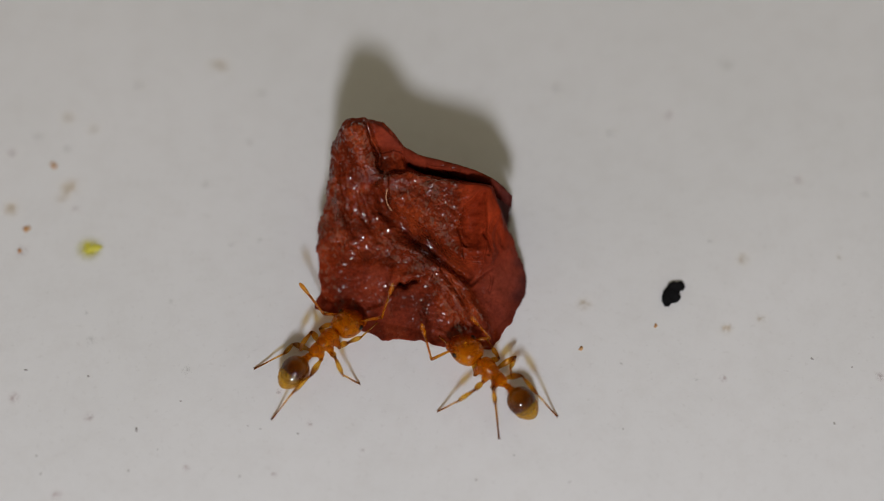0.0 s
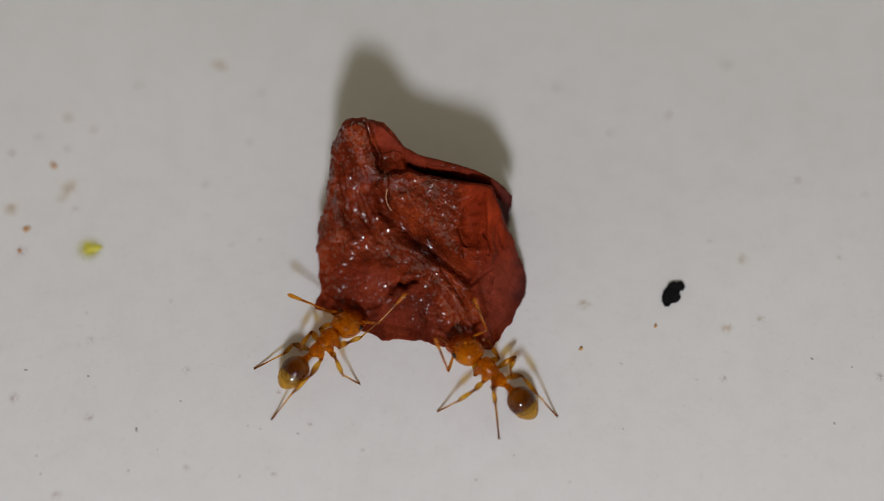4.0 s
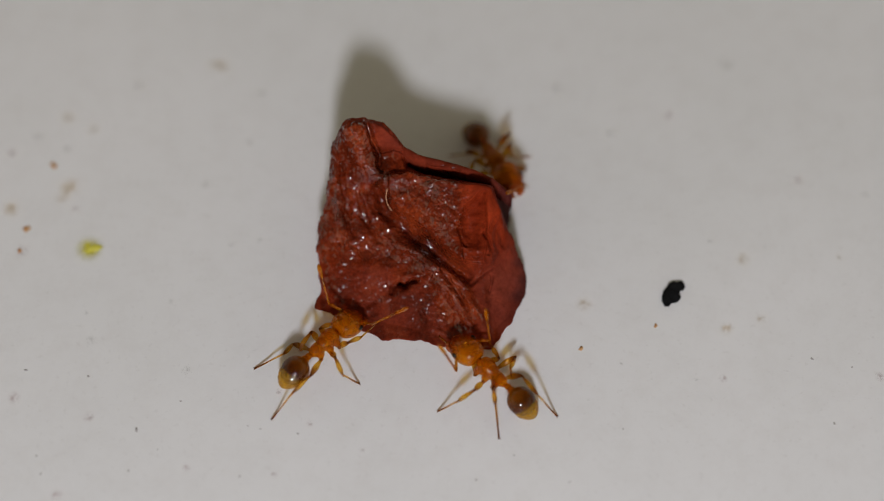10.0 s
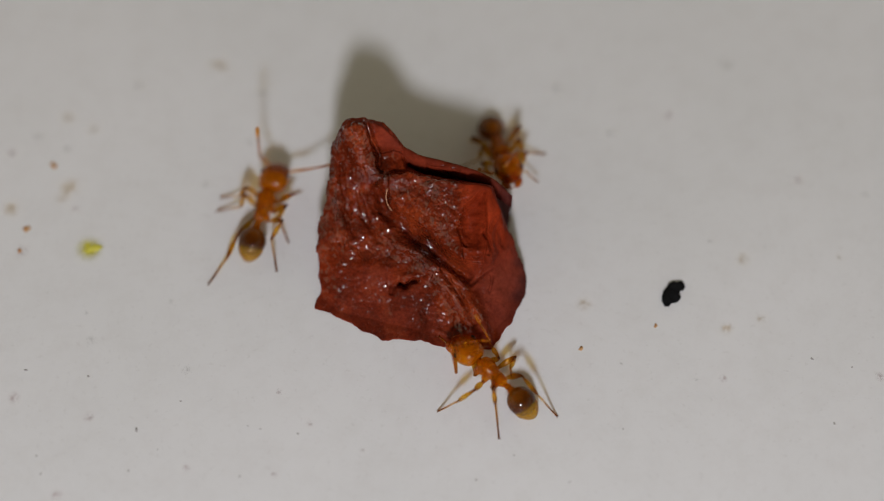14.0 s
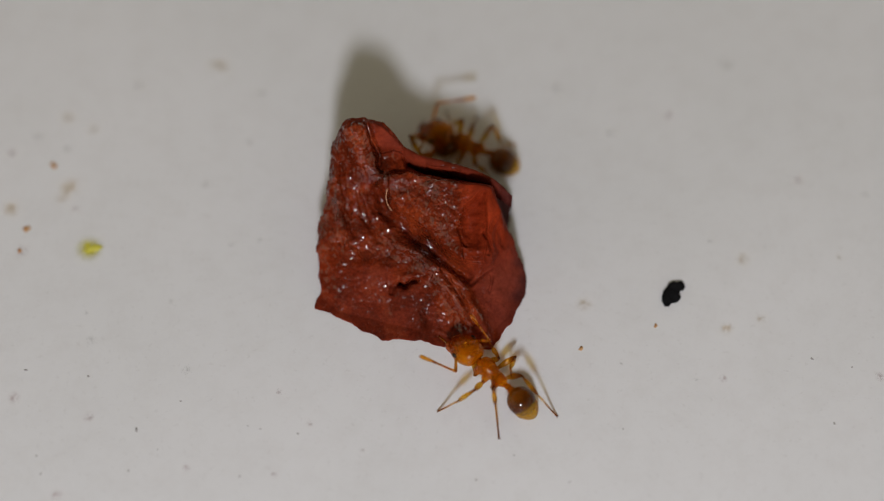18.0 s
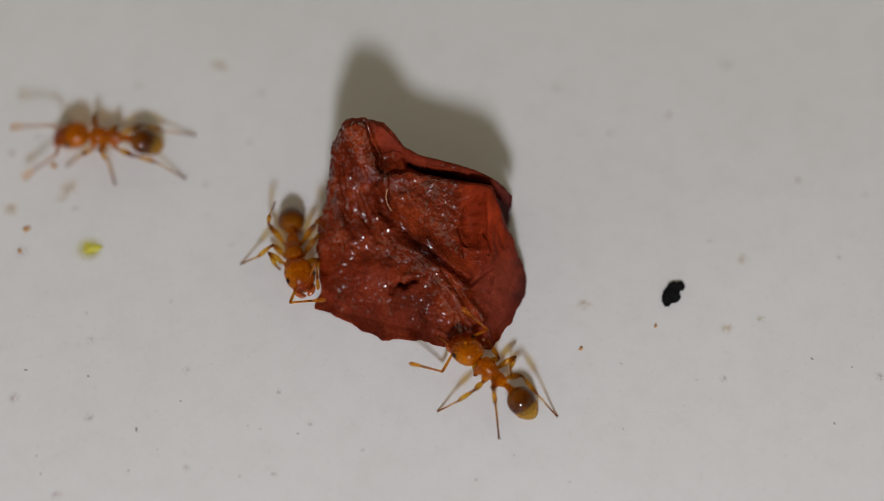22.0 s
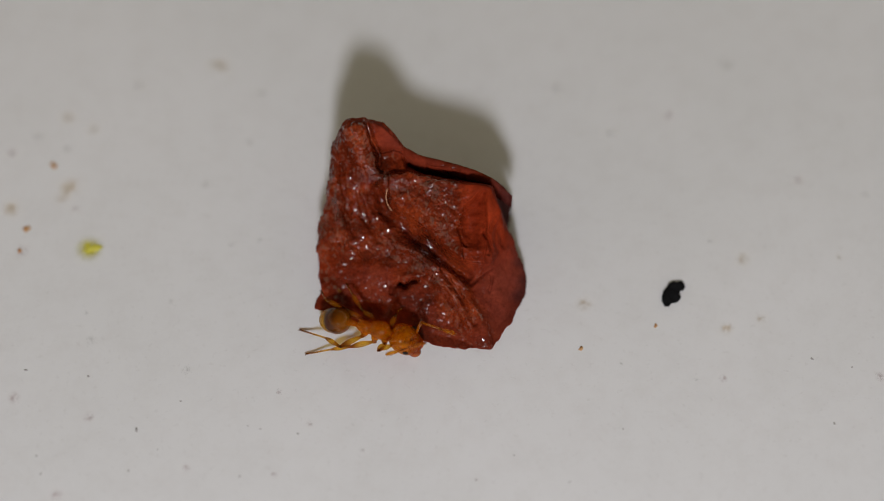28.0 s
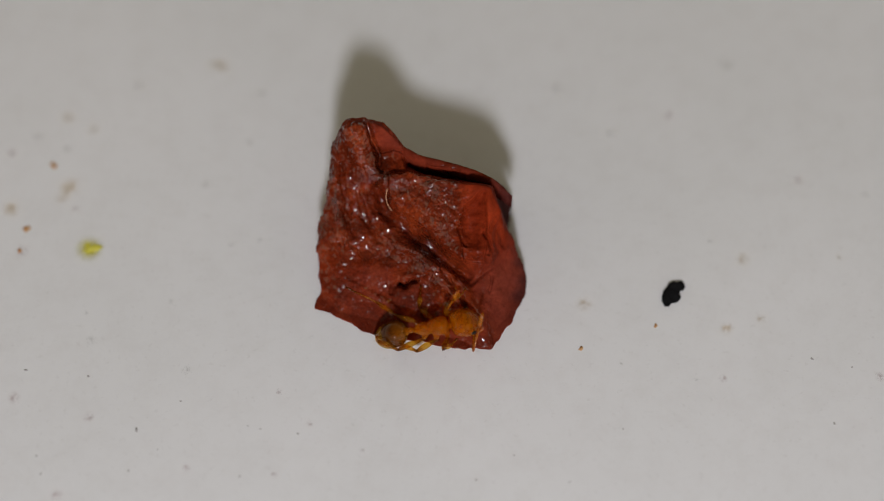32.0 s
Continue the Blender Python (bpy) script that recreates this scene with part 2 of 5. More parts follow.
YELLOW = crumb_material("yellow_green_crumb", (0.60, 0.56, 0.06), (0.66, 0.61, 0.12), 0.6, 5)
YELLOW_FILM = stain_material("yellow_film", (0.60, 0.54, 0.03), 0.55, 0.9)
TAN = stain_material("tan_stain", (0.62, 0.42, 0.17), 0.17)
BROWN = crumb_material("brown_crumb", (0.42, 0.19, 0.06), (0.58, 0.38, 0.20), 0.6, 9)
PINK = stain_material("pink_stain", (0.56, 0.32, 0.33), 0.17)
GREY = crumb_material("grey_speck", (0.34, 0.32, 0.31), (0.52, 0.50, 0.49), 0.6, 12)
FAINT = stain_material("faint_grey_stain", (0.50, 0.47, 0.41), 0.09)


# ---- mesh helpers ----
def mesh_of(name, bm, mat, smooth=True):
    me = bpy.data.meshes.new(name)
    bmesh.ops.recalc_face_normals(bm, faces=bm.faces[:])
    bm.to_mesh(me)
    bm.free()
    me.materials.append(mat)
    if smooth:
        me.polygons.foreach_set("use_smooth", [True] * len(me.polygons))
    return me


MESHES = {}


def part(name, key, make, mat, parent, label=""):
    """A part under a thing or a part; alike parts share the mesh kept under key."""
    if key not in MESHES:
        MESHES[key] = mesh_of(name, make(), mat)
    ob = new(name, MESHES[key])
    ob.parent = parent
    return tagged(ob, label)


def tube(bm, points, radii, sides=10):
    """A round limb through points (mm) with those radii (mm), closed at both ends."""
    pts = [Vector(p) for p in points]
    rings = []
    for i, (p, r) in enumerate(zip(pts, radii)):
        d = (pts[min(i + 1, len(pts) - 1)] - pts[max(i - 1, 0)]).normalized()
        side = d.cross(Vector((0, 0.1, 1))).normalized()
        over = side.cross(d)
        rings.append([bm.verts.new((p + r * (math.cos(a) * side + math.sin(a) * over)) * MM) for a in (2 * math.pi * k / sides for k in range(sides))])
    for a, b in zip(rings, rings[1:]):
        for k in range(sides):
            bm.faces.new((a[k], a[(k + 1) % sides], b[(k + 1) % sides], b[k]))
    bm.faces.new(rings[0][::-1])
    bm.faces.new(rings[-1])
    return bm


def limb(points, radii, sides=10, fine=4):
    """A tube whose radii and bends are eased between the given stations."""
    n = len(points)
    ts = [i / fine for i in range((n - 1) * fine + 1)]
    def ease(vals, t):
        i = min(int(t), n - 2)
        f = t - i
        p0, p1, p2, p3 = (vals[max(0, min(n - 1, j))] for j in (i - 1, i, i + 1, i + 2))
        return 0.5 * (2 * p1 + (p2 - p0) * f + (2 * p0 - 5 * p1 + 4 * p2 - p3) * f * f + (3 * p1 - p0 - 3 * p2 + p3) * f ** 3)
    return tube(bmesh.new(), [tuple(ease([p[k] for p in points], t) for k in range(3)) for t in ts], [max(0.004, ease(radii, t)) for t in ts], sides)


def lump(centre, radii, shape=None, u=28, v=18):
    """A rounded body (mm), its long axis along x; shape(x, y, z) bends the unit ball first."""
    bm = bmesh.new()
    bmesh.ops.create_uvsphere(bm, u_segments=u, v_segments=v, radius=1, matrix=Matrix.Rotation(radians(90), 4, "Y"))
    for w in bm.verts:
        x, y, z = shape(*w.co) if shape else w.co
        w.co = ((centre[0] + x * radii[0]) * MM, (centre[1] + y * radii[1]) * MM, (centre[2] + z * radii[2]) * MM)
    return bm


# ---- the plate ----
def build_plate():
    profile = [(0, 0), (20, 0), (60, 0), (74, 0.6), (84, 5), (98, 13), (104, 15.5), (106, 15.8), (106.5, 15.2), (98, 10.5), (84, 2), (76, -3), (62, -3.2), (61, -6), (57, -6), (56, -3.6), (0, -3.6)]
    bm = bmesh.new()
    n = 96
    rings = []
    for r, z in profile:
        rings.append([bm.verts.new((0, 0, z * MM))] if r == 0 else [bm.verts.new((r * MM * math.cos(2 * math.pi * k / n), r * MM * math.sin(2 * math.pi * k / n), z * MM)) for k in range(n)])
    for a, b in zip(rings, rings[1:]):
        for k in range(n):
            q = (k + 1) % n
            bm.faces.new([a[0], b[k], b[q]] if len(a) == 1 else [a[k], b[0], a[q]] if len(b) == 1 else [a[k], b[k], b[q], a[q]])
    ob = new("plate", mesh_of("plate", bm, GLAZE))
    tagged(ob, "large white glazed plate with faint specks and stains", "plate", kind="structure")


build_plate()


def build_table():
    """The plain table under the plate."""
    bm = bmesh.new()
    bmesh.ops.create_cube(bm, size=1, matrix=Matrix.Translation((0, 0, -0.006 - 0.015)) @ Matrix.Diagonal((0.9, 0.7, 0.03, 1)))
    bmesh.ops.bevel(bm, geom=bm.edges[:], offset=0.004, segments=3, affect="EDGES")
    tagged(new("table_top", mesh_of("table_top", bm, TABLE, False)), "plain grey table top under the plate", "table", kind="structure")


build_table()


# ---- the scrap of meat ----
# Its seen face slopes towards the lamp. (u, v) is the place on the plate behind it, seen along LEAN.
LEAN = 1 / math.tan(radians(60))
OUTLINE = [(-1.86, 2.87), (-1.55, 2.95), (-1.21, 2.85), (-0.9, 2.54), (-0.72, 2.26), (-0.37, 2.04), (0.17, 1.9), (0.65, 1.74), (1.03, 1.51), (1.37, 1.2), (1.29, 0.54), (1.49, -0.14), (1.61, -0.45), (1.64, -0.75), (1.58, -1.05), (1.45, -1.38), (1.24, -1.72), (0.95, -2.14), (0.06, -2.12), (-0.37, -1.97), (-1.12, -1.96), (-1.55, -1.72), (-2.43, -1.26), (-2.34, -0.95), (-2.43, 0.05), (-2.32, 0.8), (-2.18, 1.8), (-2.08, 2.42)]


def bell(u, v, at, wide, tall=None):
    tall = tall or wide
    return np.exp(-(((u - at[0]) / wide) ** 2 + ((v - at[1]) / tall) ** 2))


def along(u, v, line):
    """Distance from a bent line, and how far along it (0 to 1)."""
    best, pos, n = np.full(u.shape, 1e9), np.zeros(u.shape), len(line) - 1
    for i, (a, b) in enumerate(zip(line, line[1:])):
        d = np.array(b) - np.array(a)
        t = np.clip(((u - a[0]) * d[0] + (v - a[1]) * d[1]) / (d @ d), 0, 1)
        e = np.hypot(u - a[0] - t * d[0], v - a[1] - t * d[1])
        pos, best = np.where(e < best, (i + t) / n, pos), np.minimum(best, e)
    return best, pos


def step(x, wide):
    return 1 / (1 + np.exp(-np.clip(x / wide, -30, 30)))


def inside(u, v, poly, wide):
    """1 within a convex outline given clockwise, easing to 0 outside."""
    f = np.ones(u.shape)
    for a, b in zip(poly, poly[1:] + poly[:1]):
        d = np.array(b) - np.array(a)
        f = np.minimum(f, step(((u - a[0]) * d[1] - (v - a[1]) * d[0]) / np.hypot(*d), wide))
    return f


def right_of(u, v, a, b):
    """Distance to the right of the way from a to b; negative to its left."""
    d = np.array(b) - np.array(a)
    return ((u - a[0]) * d[1] - (v - a[1]) * d[0]) / np.hypot(*d)


def groove(u, v, line, wide):
    return np.exp(-(along(u, v, line)[0] / wide) ** 2)


SLAB = [(-1.02, 1.66), (-0.61, 1.76), (0.9, 1.45), (0.98, 1.39), (1.25, 0.45), (1.25, 0.0), (0.86, -0.40), (0.52, -0.44), (0.2, -0.12), (-0.42, 0.40), (-0.98, 0.90)]
DISC = [(-1.62, -0.2), (-1.25, -0.08), (-0.98, -0.32), (-1.0, -0.62), (-1.25, -0.85), (-1.6, -0.7)]


def meat_height(u, v):
    z = 0.44 * (v + 1.3 + (u + 2.45) * 0.265) + 0.26 * bell(u, v, (-1.6, 3.0), 0.75, 0.9)
    # the left edge is rolled, the broad face below the peak is hollow
    z = z - 0.30 * np.maximum(0, -2.0 - u) - 0.10 * bell(u, v, (-1.45, 0.55), 0.5, 0.9)
    # the cut side rounds off to the right
    z = z - 0.62 * np.maximum(0, u - 0.5) ** 2 * step(0.6 - v, 0.15)
    # raised slab under the corner: a flat cut top, a hollow torn flank that ends in a tongue, and a falling side
    slab = inside(u, v, SLAB, 0.022) * step(v + 0.28 - 0.45 * np.minimum(0.0, u - 0.55), 0.07)
    tear, _ = along(u, v, [(0.95, 1.39), (0.66, 1.24), (0.42, 1.02), (0.27, 0.5), (0.34, 0.08)])
    hollow = inside(u, v, [(0.96, 1.39), (0.85, 0.2), (0.86, -0.3), (0.45, -0.3), (0.34, 0.08), (0.27, 0.5), (0.42, 1.02), (0.66, 1.24)], 0.014)
    side, down = along(u, v, [(0.97, 1.39), (0.92, 1.2), (0.84, 0.56), (0.86, 0.2), (0.88, -0.4)])
    out = step(-right_of(u, v, (0.97, 1.39), (0.84, 0.35)), 0.012)
    z = z + slab * (0.21 + 0.19 * step(u + 0.15, 0.22) - 0.30 * hollow * (1 - np.exp(-tear / 0.13)) * (1 - 0.65 * np.exp(-(side / 0.22) ** 2)))
    z = z - slab * out * (0.75 * np.minimum(side, 0.5) - 0.014 * np.cos(42 * side + 3 * np.sin(6 * v)))
    ring = np.hypot(u - 0.62 + 0.1 * np.sin(3 * v), (v - 0.1) * 0.8) / 0.17
    z = z + 0.010 * hollow * np.cos(2 * math.pi * ring + 1.5 * np.sin(5 * u)) * step(ring - 1.2, 0.2)
    z = z + 0.20 * slab * bell(u, v, (0.58, -0.06), 0.25, 0.22)
    z = z - 0.10 * groove(u, v, [(0.80, 0.36), (0.89, 0.22), (0.91, 0.05), (0.87, -0.08)], 0.04)
    z = z - 0.04 * groove(u, v, [(0.30, 0.6), (0.33, 0.3), (0.44, 0.1)], 0.035)
    # valley below the slab, and the wet ridge that runs to the front corner
    z = z - 0.17 * groove(u, v, [(-1.25, 1.35), (-1.05, 0.75), (-0.5, 0.28), (0.1, -0.2), (0.5, -0.6)], 0.12)
    z = z + 0.15 * groove(u, v, [(-0.75, 0.1), (-0.4, -0.1), (-0.05, -0.6), (0.45, -1.35), (0.8, -2.1)], 0.15)
    z = z + 0.09 * groove(u, v, [(-0.1, -0.25), (0.4, -0.8), (0.72, -1.5), (0.95, -2.1)], 0.09)
    z = z - 0.06 * groove(u, v, [(0.0, -0.4), (0.35, -1.05), (0.62, -1.6)], 0.05)
    # lump at the peak, running down to the slab, and the crease behind it
    d, p = along(u, v, [(-1.66, 2.62), (-1.55, 2.1), (-1.22, 1.62)])
    z = z + 0.22 * np.exp(-(d / 0.2) ** 2) * (1 - 0.35 * p)
    z = z - 0.16 * groove(u, v, [(-1.47, 2.95), (-1.36, 2.45), (-1.2, 2.05), (-1.17, 1.75)], 0.045)
    z = z - 0.05 * groove(u, v, [(-1.2, 2.14), (-0.95, 2.21), (-0.74, 2.17)], 0.025)
    z = z - 0.06 * bell(u, v, (-1.0, 2.03), 0.22, 0.13)
    # slit behind the corner's lip
    d, p = along(u, v, [(-0.66, 2.12), (-0.57, 1.93), (-0.36, 1.77), (-0.04, 1.665), (0.28, 1.59), (0.6, 1.53), (0.92, 1.46)])
    z = z - 0.85 * np.exp(-(d / (0.085 - 0.045 * p)) ** 2) * np.minimum(1, 6 * p + 0.1)
    # behind the corner the block drops steeply
    past = -right_of(u, v, (0.975, 1.40), (1.29, 0.36))
    z = z - (0.95 * step(past, 0.014) + 1.2 * np.maximum(0, past)) * step(v - 0.45, 0.06)
    # low folds on the smooth side, and its round lower bulge
    z = z - 0.05 * groove(u, v, [(1.1, 0.45), (1.13, 0.1), (1.02, -0.25), (0.72, -0.58), (0.55, -0.75)], 0.05) - 0.05 * groove(u, v, [(0.93, -0.55), (0.95, -0.75), (0.93, -0.9)], 0.03)
    z = z + 0.05 * groove(u, v, [(1.3, 0.0), (1.25, -0.4), (0.95, -0.75)], 0.12) + 0.02 * np.cos(14 * (u + 0.25 * v)) * step(u - 0.75, 0.08) * step(0.5 - v, 0.1)
    # torn pit with a small knob, and the flat disc beside it
    z = z - 0.22 * groove(u, v, [(-0.80, -0.74), (-0.70, -0.79), (-0.62, -0.70), (-0.5, -0.68)], 0.042) - 0.09 * groove(u, v, [(-0.95, -0.95), (-0.93, -0.8), (-0.82, -0.72)], 0.05) + 0.07 * bell(u, v, (-0.74, -0.92), 0.12, 0.09) + 0.05 * bell(u, v, (-0.62, -0.55), 0.16, 0.1)
    z = z + 0.03 * inside(u, v, DISC, 0.07)
    z = z - 0.07 * groove(u, v, [(-0.40, -1.3), (-0.33, -1.5), (-0.36, -1.75)], 0.05)
    # small scars along the left face
    z = z - 0.06 * groove(u, v, [(-1.95, 1.9), (-1.85, 1.1), (-1.7, 0.3)], 0.06) + 0.06 * groove(u, v, [(-2.05, 1.6), (-1.98, 0.9), (-1.8, 0.0)], 0.07)
    z = z - 0.05 * groove(u, v, [(-1.6, 1.3), (-1.5, 0.7), (-1.2, 0.2)], 0.06) + 0.04 * groove(u, v, [(-1.5, 1.2), (-1.35, 0.6), (-0.95, 0.15)], 0.05)
    return z


WET_LINES = [([(-1.70, 2.62), (-1.58, 2.3), (-1.35, 1.85)], 0.2), ([(-2.15, 1.5), (-1.95, 0.6), (-1.75, 0.0), (-1.3, -0.1)], 0.3), ([(-0.95, 1.3), (-0.15, 1.45), (0.12, 1.0), (-0.05, 0.55)], 0.24), ([(-0.9, 0.2), (-0.4, -0.1), (0.0, -0.6), (0.42, -1.35)], 0.28), ([(-1.5, 0.8), (-0.8, 0.4)], 0.25)]


def moist_of(u, v):
    """1 on the wet torn face, 0 on the smooth cut sides."""
    wob = np.array([noise.noise((a * 2.4, b * 2.4, 11)) + 0.5 * noise.noise((a * 7, b * 7, 12)) for a, b in zip(u.ravel(), v.ravel())]).reshape(u.shape) * 0.14
    cut = inside(u + wob, v - wob, [(0.10, 1.72), (2.5, 1.72), (2.5, -2.6), (0.98, -2.3), (0.74, -1.2), (0.46, -0.5), (0.24, 0.2), (0.30, 0.9)], 0.19)
    back = step((v - 1.92) + (u + 0.6) * 0.36 - 0.13 * step(-0.7 - u, 0.06), 0.05) * step(u + 1.32, 0.05)
    juicy = sum((groove(u, v, line, wide) for line, wide in WET_LINES))
    return (1 - np.maximum(cut, back)) * np.clip(0.26 - 0.10 * step(-0.5 - v - 0.25 * u, 0.2) + 0.4 * juicy - 0.2 * step(v - 2.8, 0.06), 0, 0.66) * (1 - 0.55 * inside(u, v, DISC, 0.08))


def dark_purple_of(u, v):
    """1 where the colour turns darker and purple: the back behind the corner and the far rim."""
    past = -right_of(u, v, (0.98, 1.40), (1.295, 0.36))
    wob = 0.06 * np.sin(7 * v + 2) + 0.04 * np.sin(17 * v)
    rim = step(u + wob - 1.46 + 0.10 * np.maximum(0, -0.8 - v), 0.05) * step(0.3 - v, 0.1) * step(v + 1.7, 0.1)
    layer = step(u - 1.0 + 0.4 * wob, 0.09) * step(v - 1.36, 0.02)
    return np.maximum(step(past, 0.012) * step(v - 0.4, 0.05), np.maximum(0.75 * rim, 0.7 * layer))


def mauve_of(u, v):
    """1 on the pale purple-brown foot of the block, 0 on its red top; the torn layer behind the slit lies between."""
    layer = step((v - 1.98) + (u + 0.6) * 0.36, 0.04) * step(u + 1.32, 0.05)
    return np.clip(0.62 * layer + step(-0.45 - v + 0.25 * u - 0.12 * np.sin(4 * u), 0.16) + inside(u, v, DISC, 0.1), 0, 1)


def build_meat():
    n, rings, skirt = 540, 150, 14
    pts = np.array(OUTLINE + OUTLINE[:1])
    lens = np.r_[0, np.cumsum(np.hypot(*np.diff(pts, axis=0).T))]
    s = np.linspace(0, lens[-1], n, endpoint=False)
    ou, ov = np.interp(s, lens, pts[:, 0]), np.interp(s, lens, pts[:, 1])
    for _ in range(2):  # soften the corners a little
        ou, ov = [(np.roll(a, 1) + 2 * a + np.roll(a, -1)) / 4 for a in (ou, ov)]
    rag = np.array([noise.noise((a * 3.1, b * 3.1, 7)) * 0.05 + noise.noise((a * 11, b * 11, 3)) * 0.022 for a, b in zip(ou, ov)])
    cu, cv = -0.45, 0.25
    ou, ov = cu + (ou - cu) * (1 + 0.5 * rag), cv + (ov - cv) * (1 + 0.5 * rag)
    r = np.linspace(0, 1, rings + 1)[1:, None] ** 0.8
    u, v = cu + r * (ou - cu), cv + r * (ov - cv)
    z = np.maximum(meat_height(u, v), 0.03)
    moist = moist_of(u, v)
    dark_purple = dark_purple_of(u, v)
    mauve = mauve_of(u, v)
    z = z * (1 - 0.10 * step((r - 0.985) / 0.012, 1.0))
    x, y = u, v - LEAN * z
    # sides down to the plate, drawn in a little under the overhang
    k = np.linspace(0, 1, skirt + 1)[1:, None]
    ex, ey, ez = x[-1], y[-1], z[-1]
    fx, fy = ex + 0.16 * ez * np.sign(cu - ex) * (np.abs(ex - cu) > 0.9), ey - 0.36 * ez * step(ey, 0.3)
    sx, sy, sz = ex + (fx - ex) * k, ey + (fy - ey) * k, ez * (1 - k)
    X, Y, Z = (np.vstack(a) for a in ((x, sx), (y, sy), (z, sz)))
    W = np.vstack((moist, np.full(sx.shape, 0.1)))
    centre_z = float(meat_height(np.array([cu]), np.array([cv]))[0])
    co = np.vstack(([[cu, cv - LEAN * centre_z, centre_z]], np.stack((X, Y, Z), -1).reshape(-1, 3), [[cu, -0.3, 0.0]]))
    wet = np.r_[1.0, W.ravel(), 0.3]
    purple_values = np.r_[0.0, np.vstack((dark_purple, np.repeat(dark_purple[-1:], skirt, axis=0))).ravel(), 0.0]
    # lumps and torn grain, stronger on the wet face
    for i in range(len(co) - 1):
        p = Vector(co[i])
        if p.z < 0.02:
            continue
        soft = min(1, p.z / 0.15)
        a = noise.noise_vector(p * 1.8) * 0.035 + noise.noise_vector(p * 4.5) * (0.015 + 0.035 * wet[i]) + noise.noise_vector(p * 10) * (0.009 + 0.018 * wet[i]) + noise.noise_vector(p * 21) * (0.002 + 0.009 * wet[i])
        co[i] += np.array(a) * soft
    total = rings + skirt
    faces = [(0, 1 + k2, 1 + (k2 + 1) % n) for k2 in range(n)]
    for j in range(total - 1):
        b0 = 1 + j * n
        faces += [(b0 + k2, b0 + n + k2, b0 + n + (k2 + 1) % n, b0 + (k2 + 1) % n) for k2 in range(n)]
    b0, last = 1 + (total - 1) * n, len(co) - 1
    faces += [(b0 + k2, last, b0 + (k2 + 1) % n) for k2 in range(n)]
    me = bpy.data.meshes.new("meat_scrap")
    me.from_pydata((co * MM).tolist(), [], faces)
    me.materials.append(MEAT)
    me.polygons.foreach_set("use_smooth", [True] * len(me.polygons))
    at = me.attributes.new("moist", "FLOAT", "POINT")
    at.data.foreach_set("value", wet)
    at = me.attributes.new("dark_purple", "FLOAT", "POINT")
    at.data.foreach_set("value", purple_values)
    at = me.attributes.new("mauve", "FLOAT", "POINT")
    at.data.foreach_set("value", np.r_[0.0, np.vstack((mauve, np.repeat(mauve[-1:], skirt, axis=0))).ravel(), 0.0])
    me.update()
    bm = bmesh.new()
    bm.from_mesh(me)
    bmesh.ops.recalc_face_normals(bm, faces=bm.faces[:])
    bm.to_mesh(me)
    bm.free()
    return tagged(new("meat_scrap", me), "moist red-brown scrap of cooked meat with a glossy torn face", "meat")


meat = build_meat()


def on_meat(u, v, lift=0.0):
    z = float(meat_height(np.array([u]), np.array([v]))[0]) + lift
    return (u, v - LEAN * z, z)


def build_meat_parts():
    """The thin torn layer behind the slit, and a pale fibre stuck to the face."""
    line = [(-1.30, 2.86), (-1.12, 2.76), (-0.9, 2.50), (-0.72, 2.22), (-0.4, 2.03), (0.15, 1.88), (0.62, 1.72), (0.98, 1.52), (1.18, 1.36), (1.35, 1.19)]
    n = 110
    us, vs = np.array(line).T
    k = np.linspace(0, len(line) - 1, n)
    us, vs = np.interp(k, range(len(line)), us), np.interp(k, range(len(line)), vs)
    bm = bmesh.new()
    rings = []
    for i, (u, v) in enumerate(zip(us, vs)):
        z = 0.44 * (v + 1.3 + (u + 2.45) * 0.265) + 0.02 + 0.05 * noise.noise((u * 6, v * 6, 1)) + 0.04 * noise.noise((u * 17, v * 17, 1)) - 1.2 * max(0, u - 0.95)
        end = min(1.0, 8 * min(i, n - 1 - i) / n)
        w = (0.10 - 0.05 * i / n) * end + 0.006
        y = v - LEAN * z + 0.02
        ring = [(y - w, z - 0.42), (y - w, z - 0.06), (y - 0.6 * w, z - 0.01), (y, z + 0.012), (y + 0.6 * w, z - 0.01), (y + w, z - 0.07), (y + 0.6 * w, z - 0.42)]
        rings.append([bm.verts.new((u * MM, (yy + 0.01 * noise.noise((u * 9, zz * 9, 5))) * MM, zz * MM)) for yy, zz in ring])
    for a, b in zip(rings, rings[1:]):
        for q in range(7):
            bm.faces.new((a[q], a[(q + 1) % 7], b[(q + 1) % 7], b[q]))
    bm.faces.new(rings[0])
    bm.faces.new(rings[-1][::-1])
    layer = part("torn_layer", "torn_layer", lambda: bm, MEAT, meat, "thin dark red layer split from the block")
    mo = layer.data.attributes.new("moist", "FLOAT", "POINT")
    mo.data.foreach_set("value", [max(0.0, 0.06 + 0.22 * noise.noise(w.co / MM * 3)) for w in layer.data.vertices])
    for name, values in (("mauve", [0.55] * len(layer.data.vertices)), ("dark_purple", [0.8 * float(step(np.array(w.co.x / MM - 1.02), 0.1)) for w in layer.data.vertices])):
        layer.data.attributes.new(name, "FLOAT", "POINT").data.foreach_set("value", values)
    pts = [on_meat(-1.04, 1.36, 0.03), on_meat(-1.07, 1.2, 0.05), on_meat(-1.04, 1.02, 0.07), on_meat(-0.95, 0.86, 0.06)]
    part("fibre", "fibre", lambda: limb(pts, [0.006, 0.009, 0.009, 0.005], 6, 6), FIBRE, meat, "pale curved fibre")


build_meat_parts()


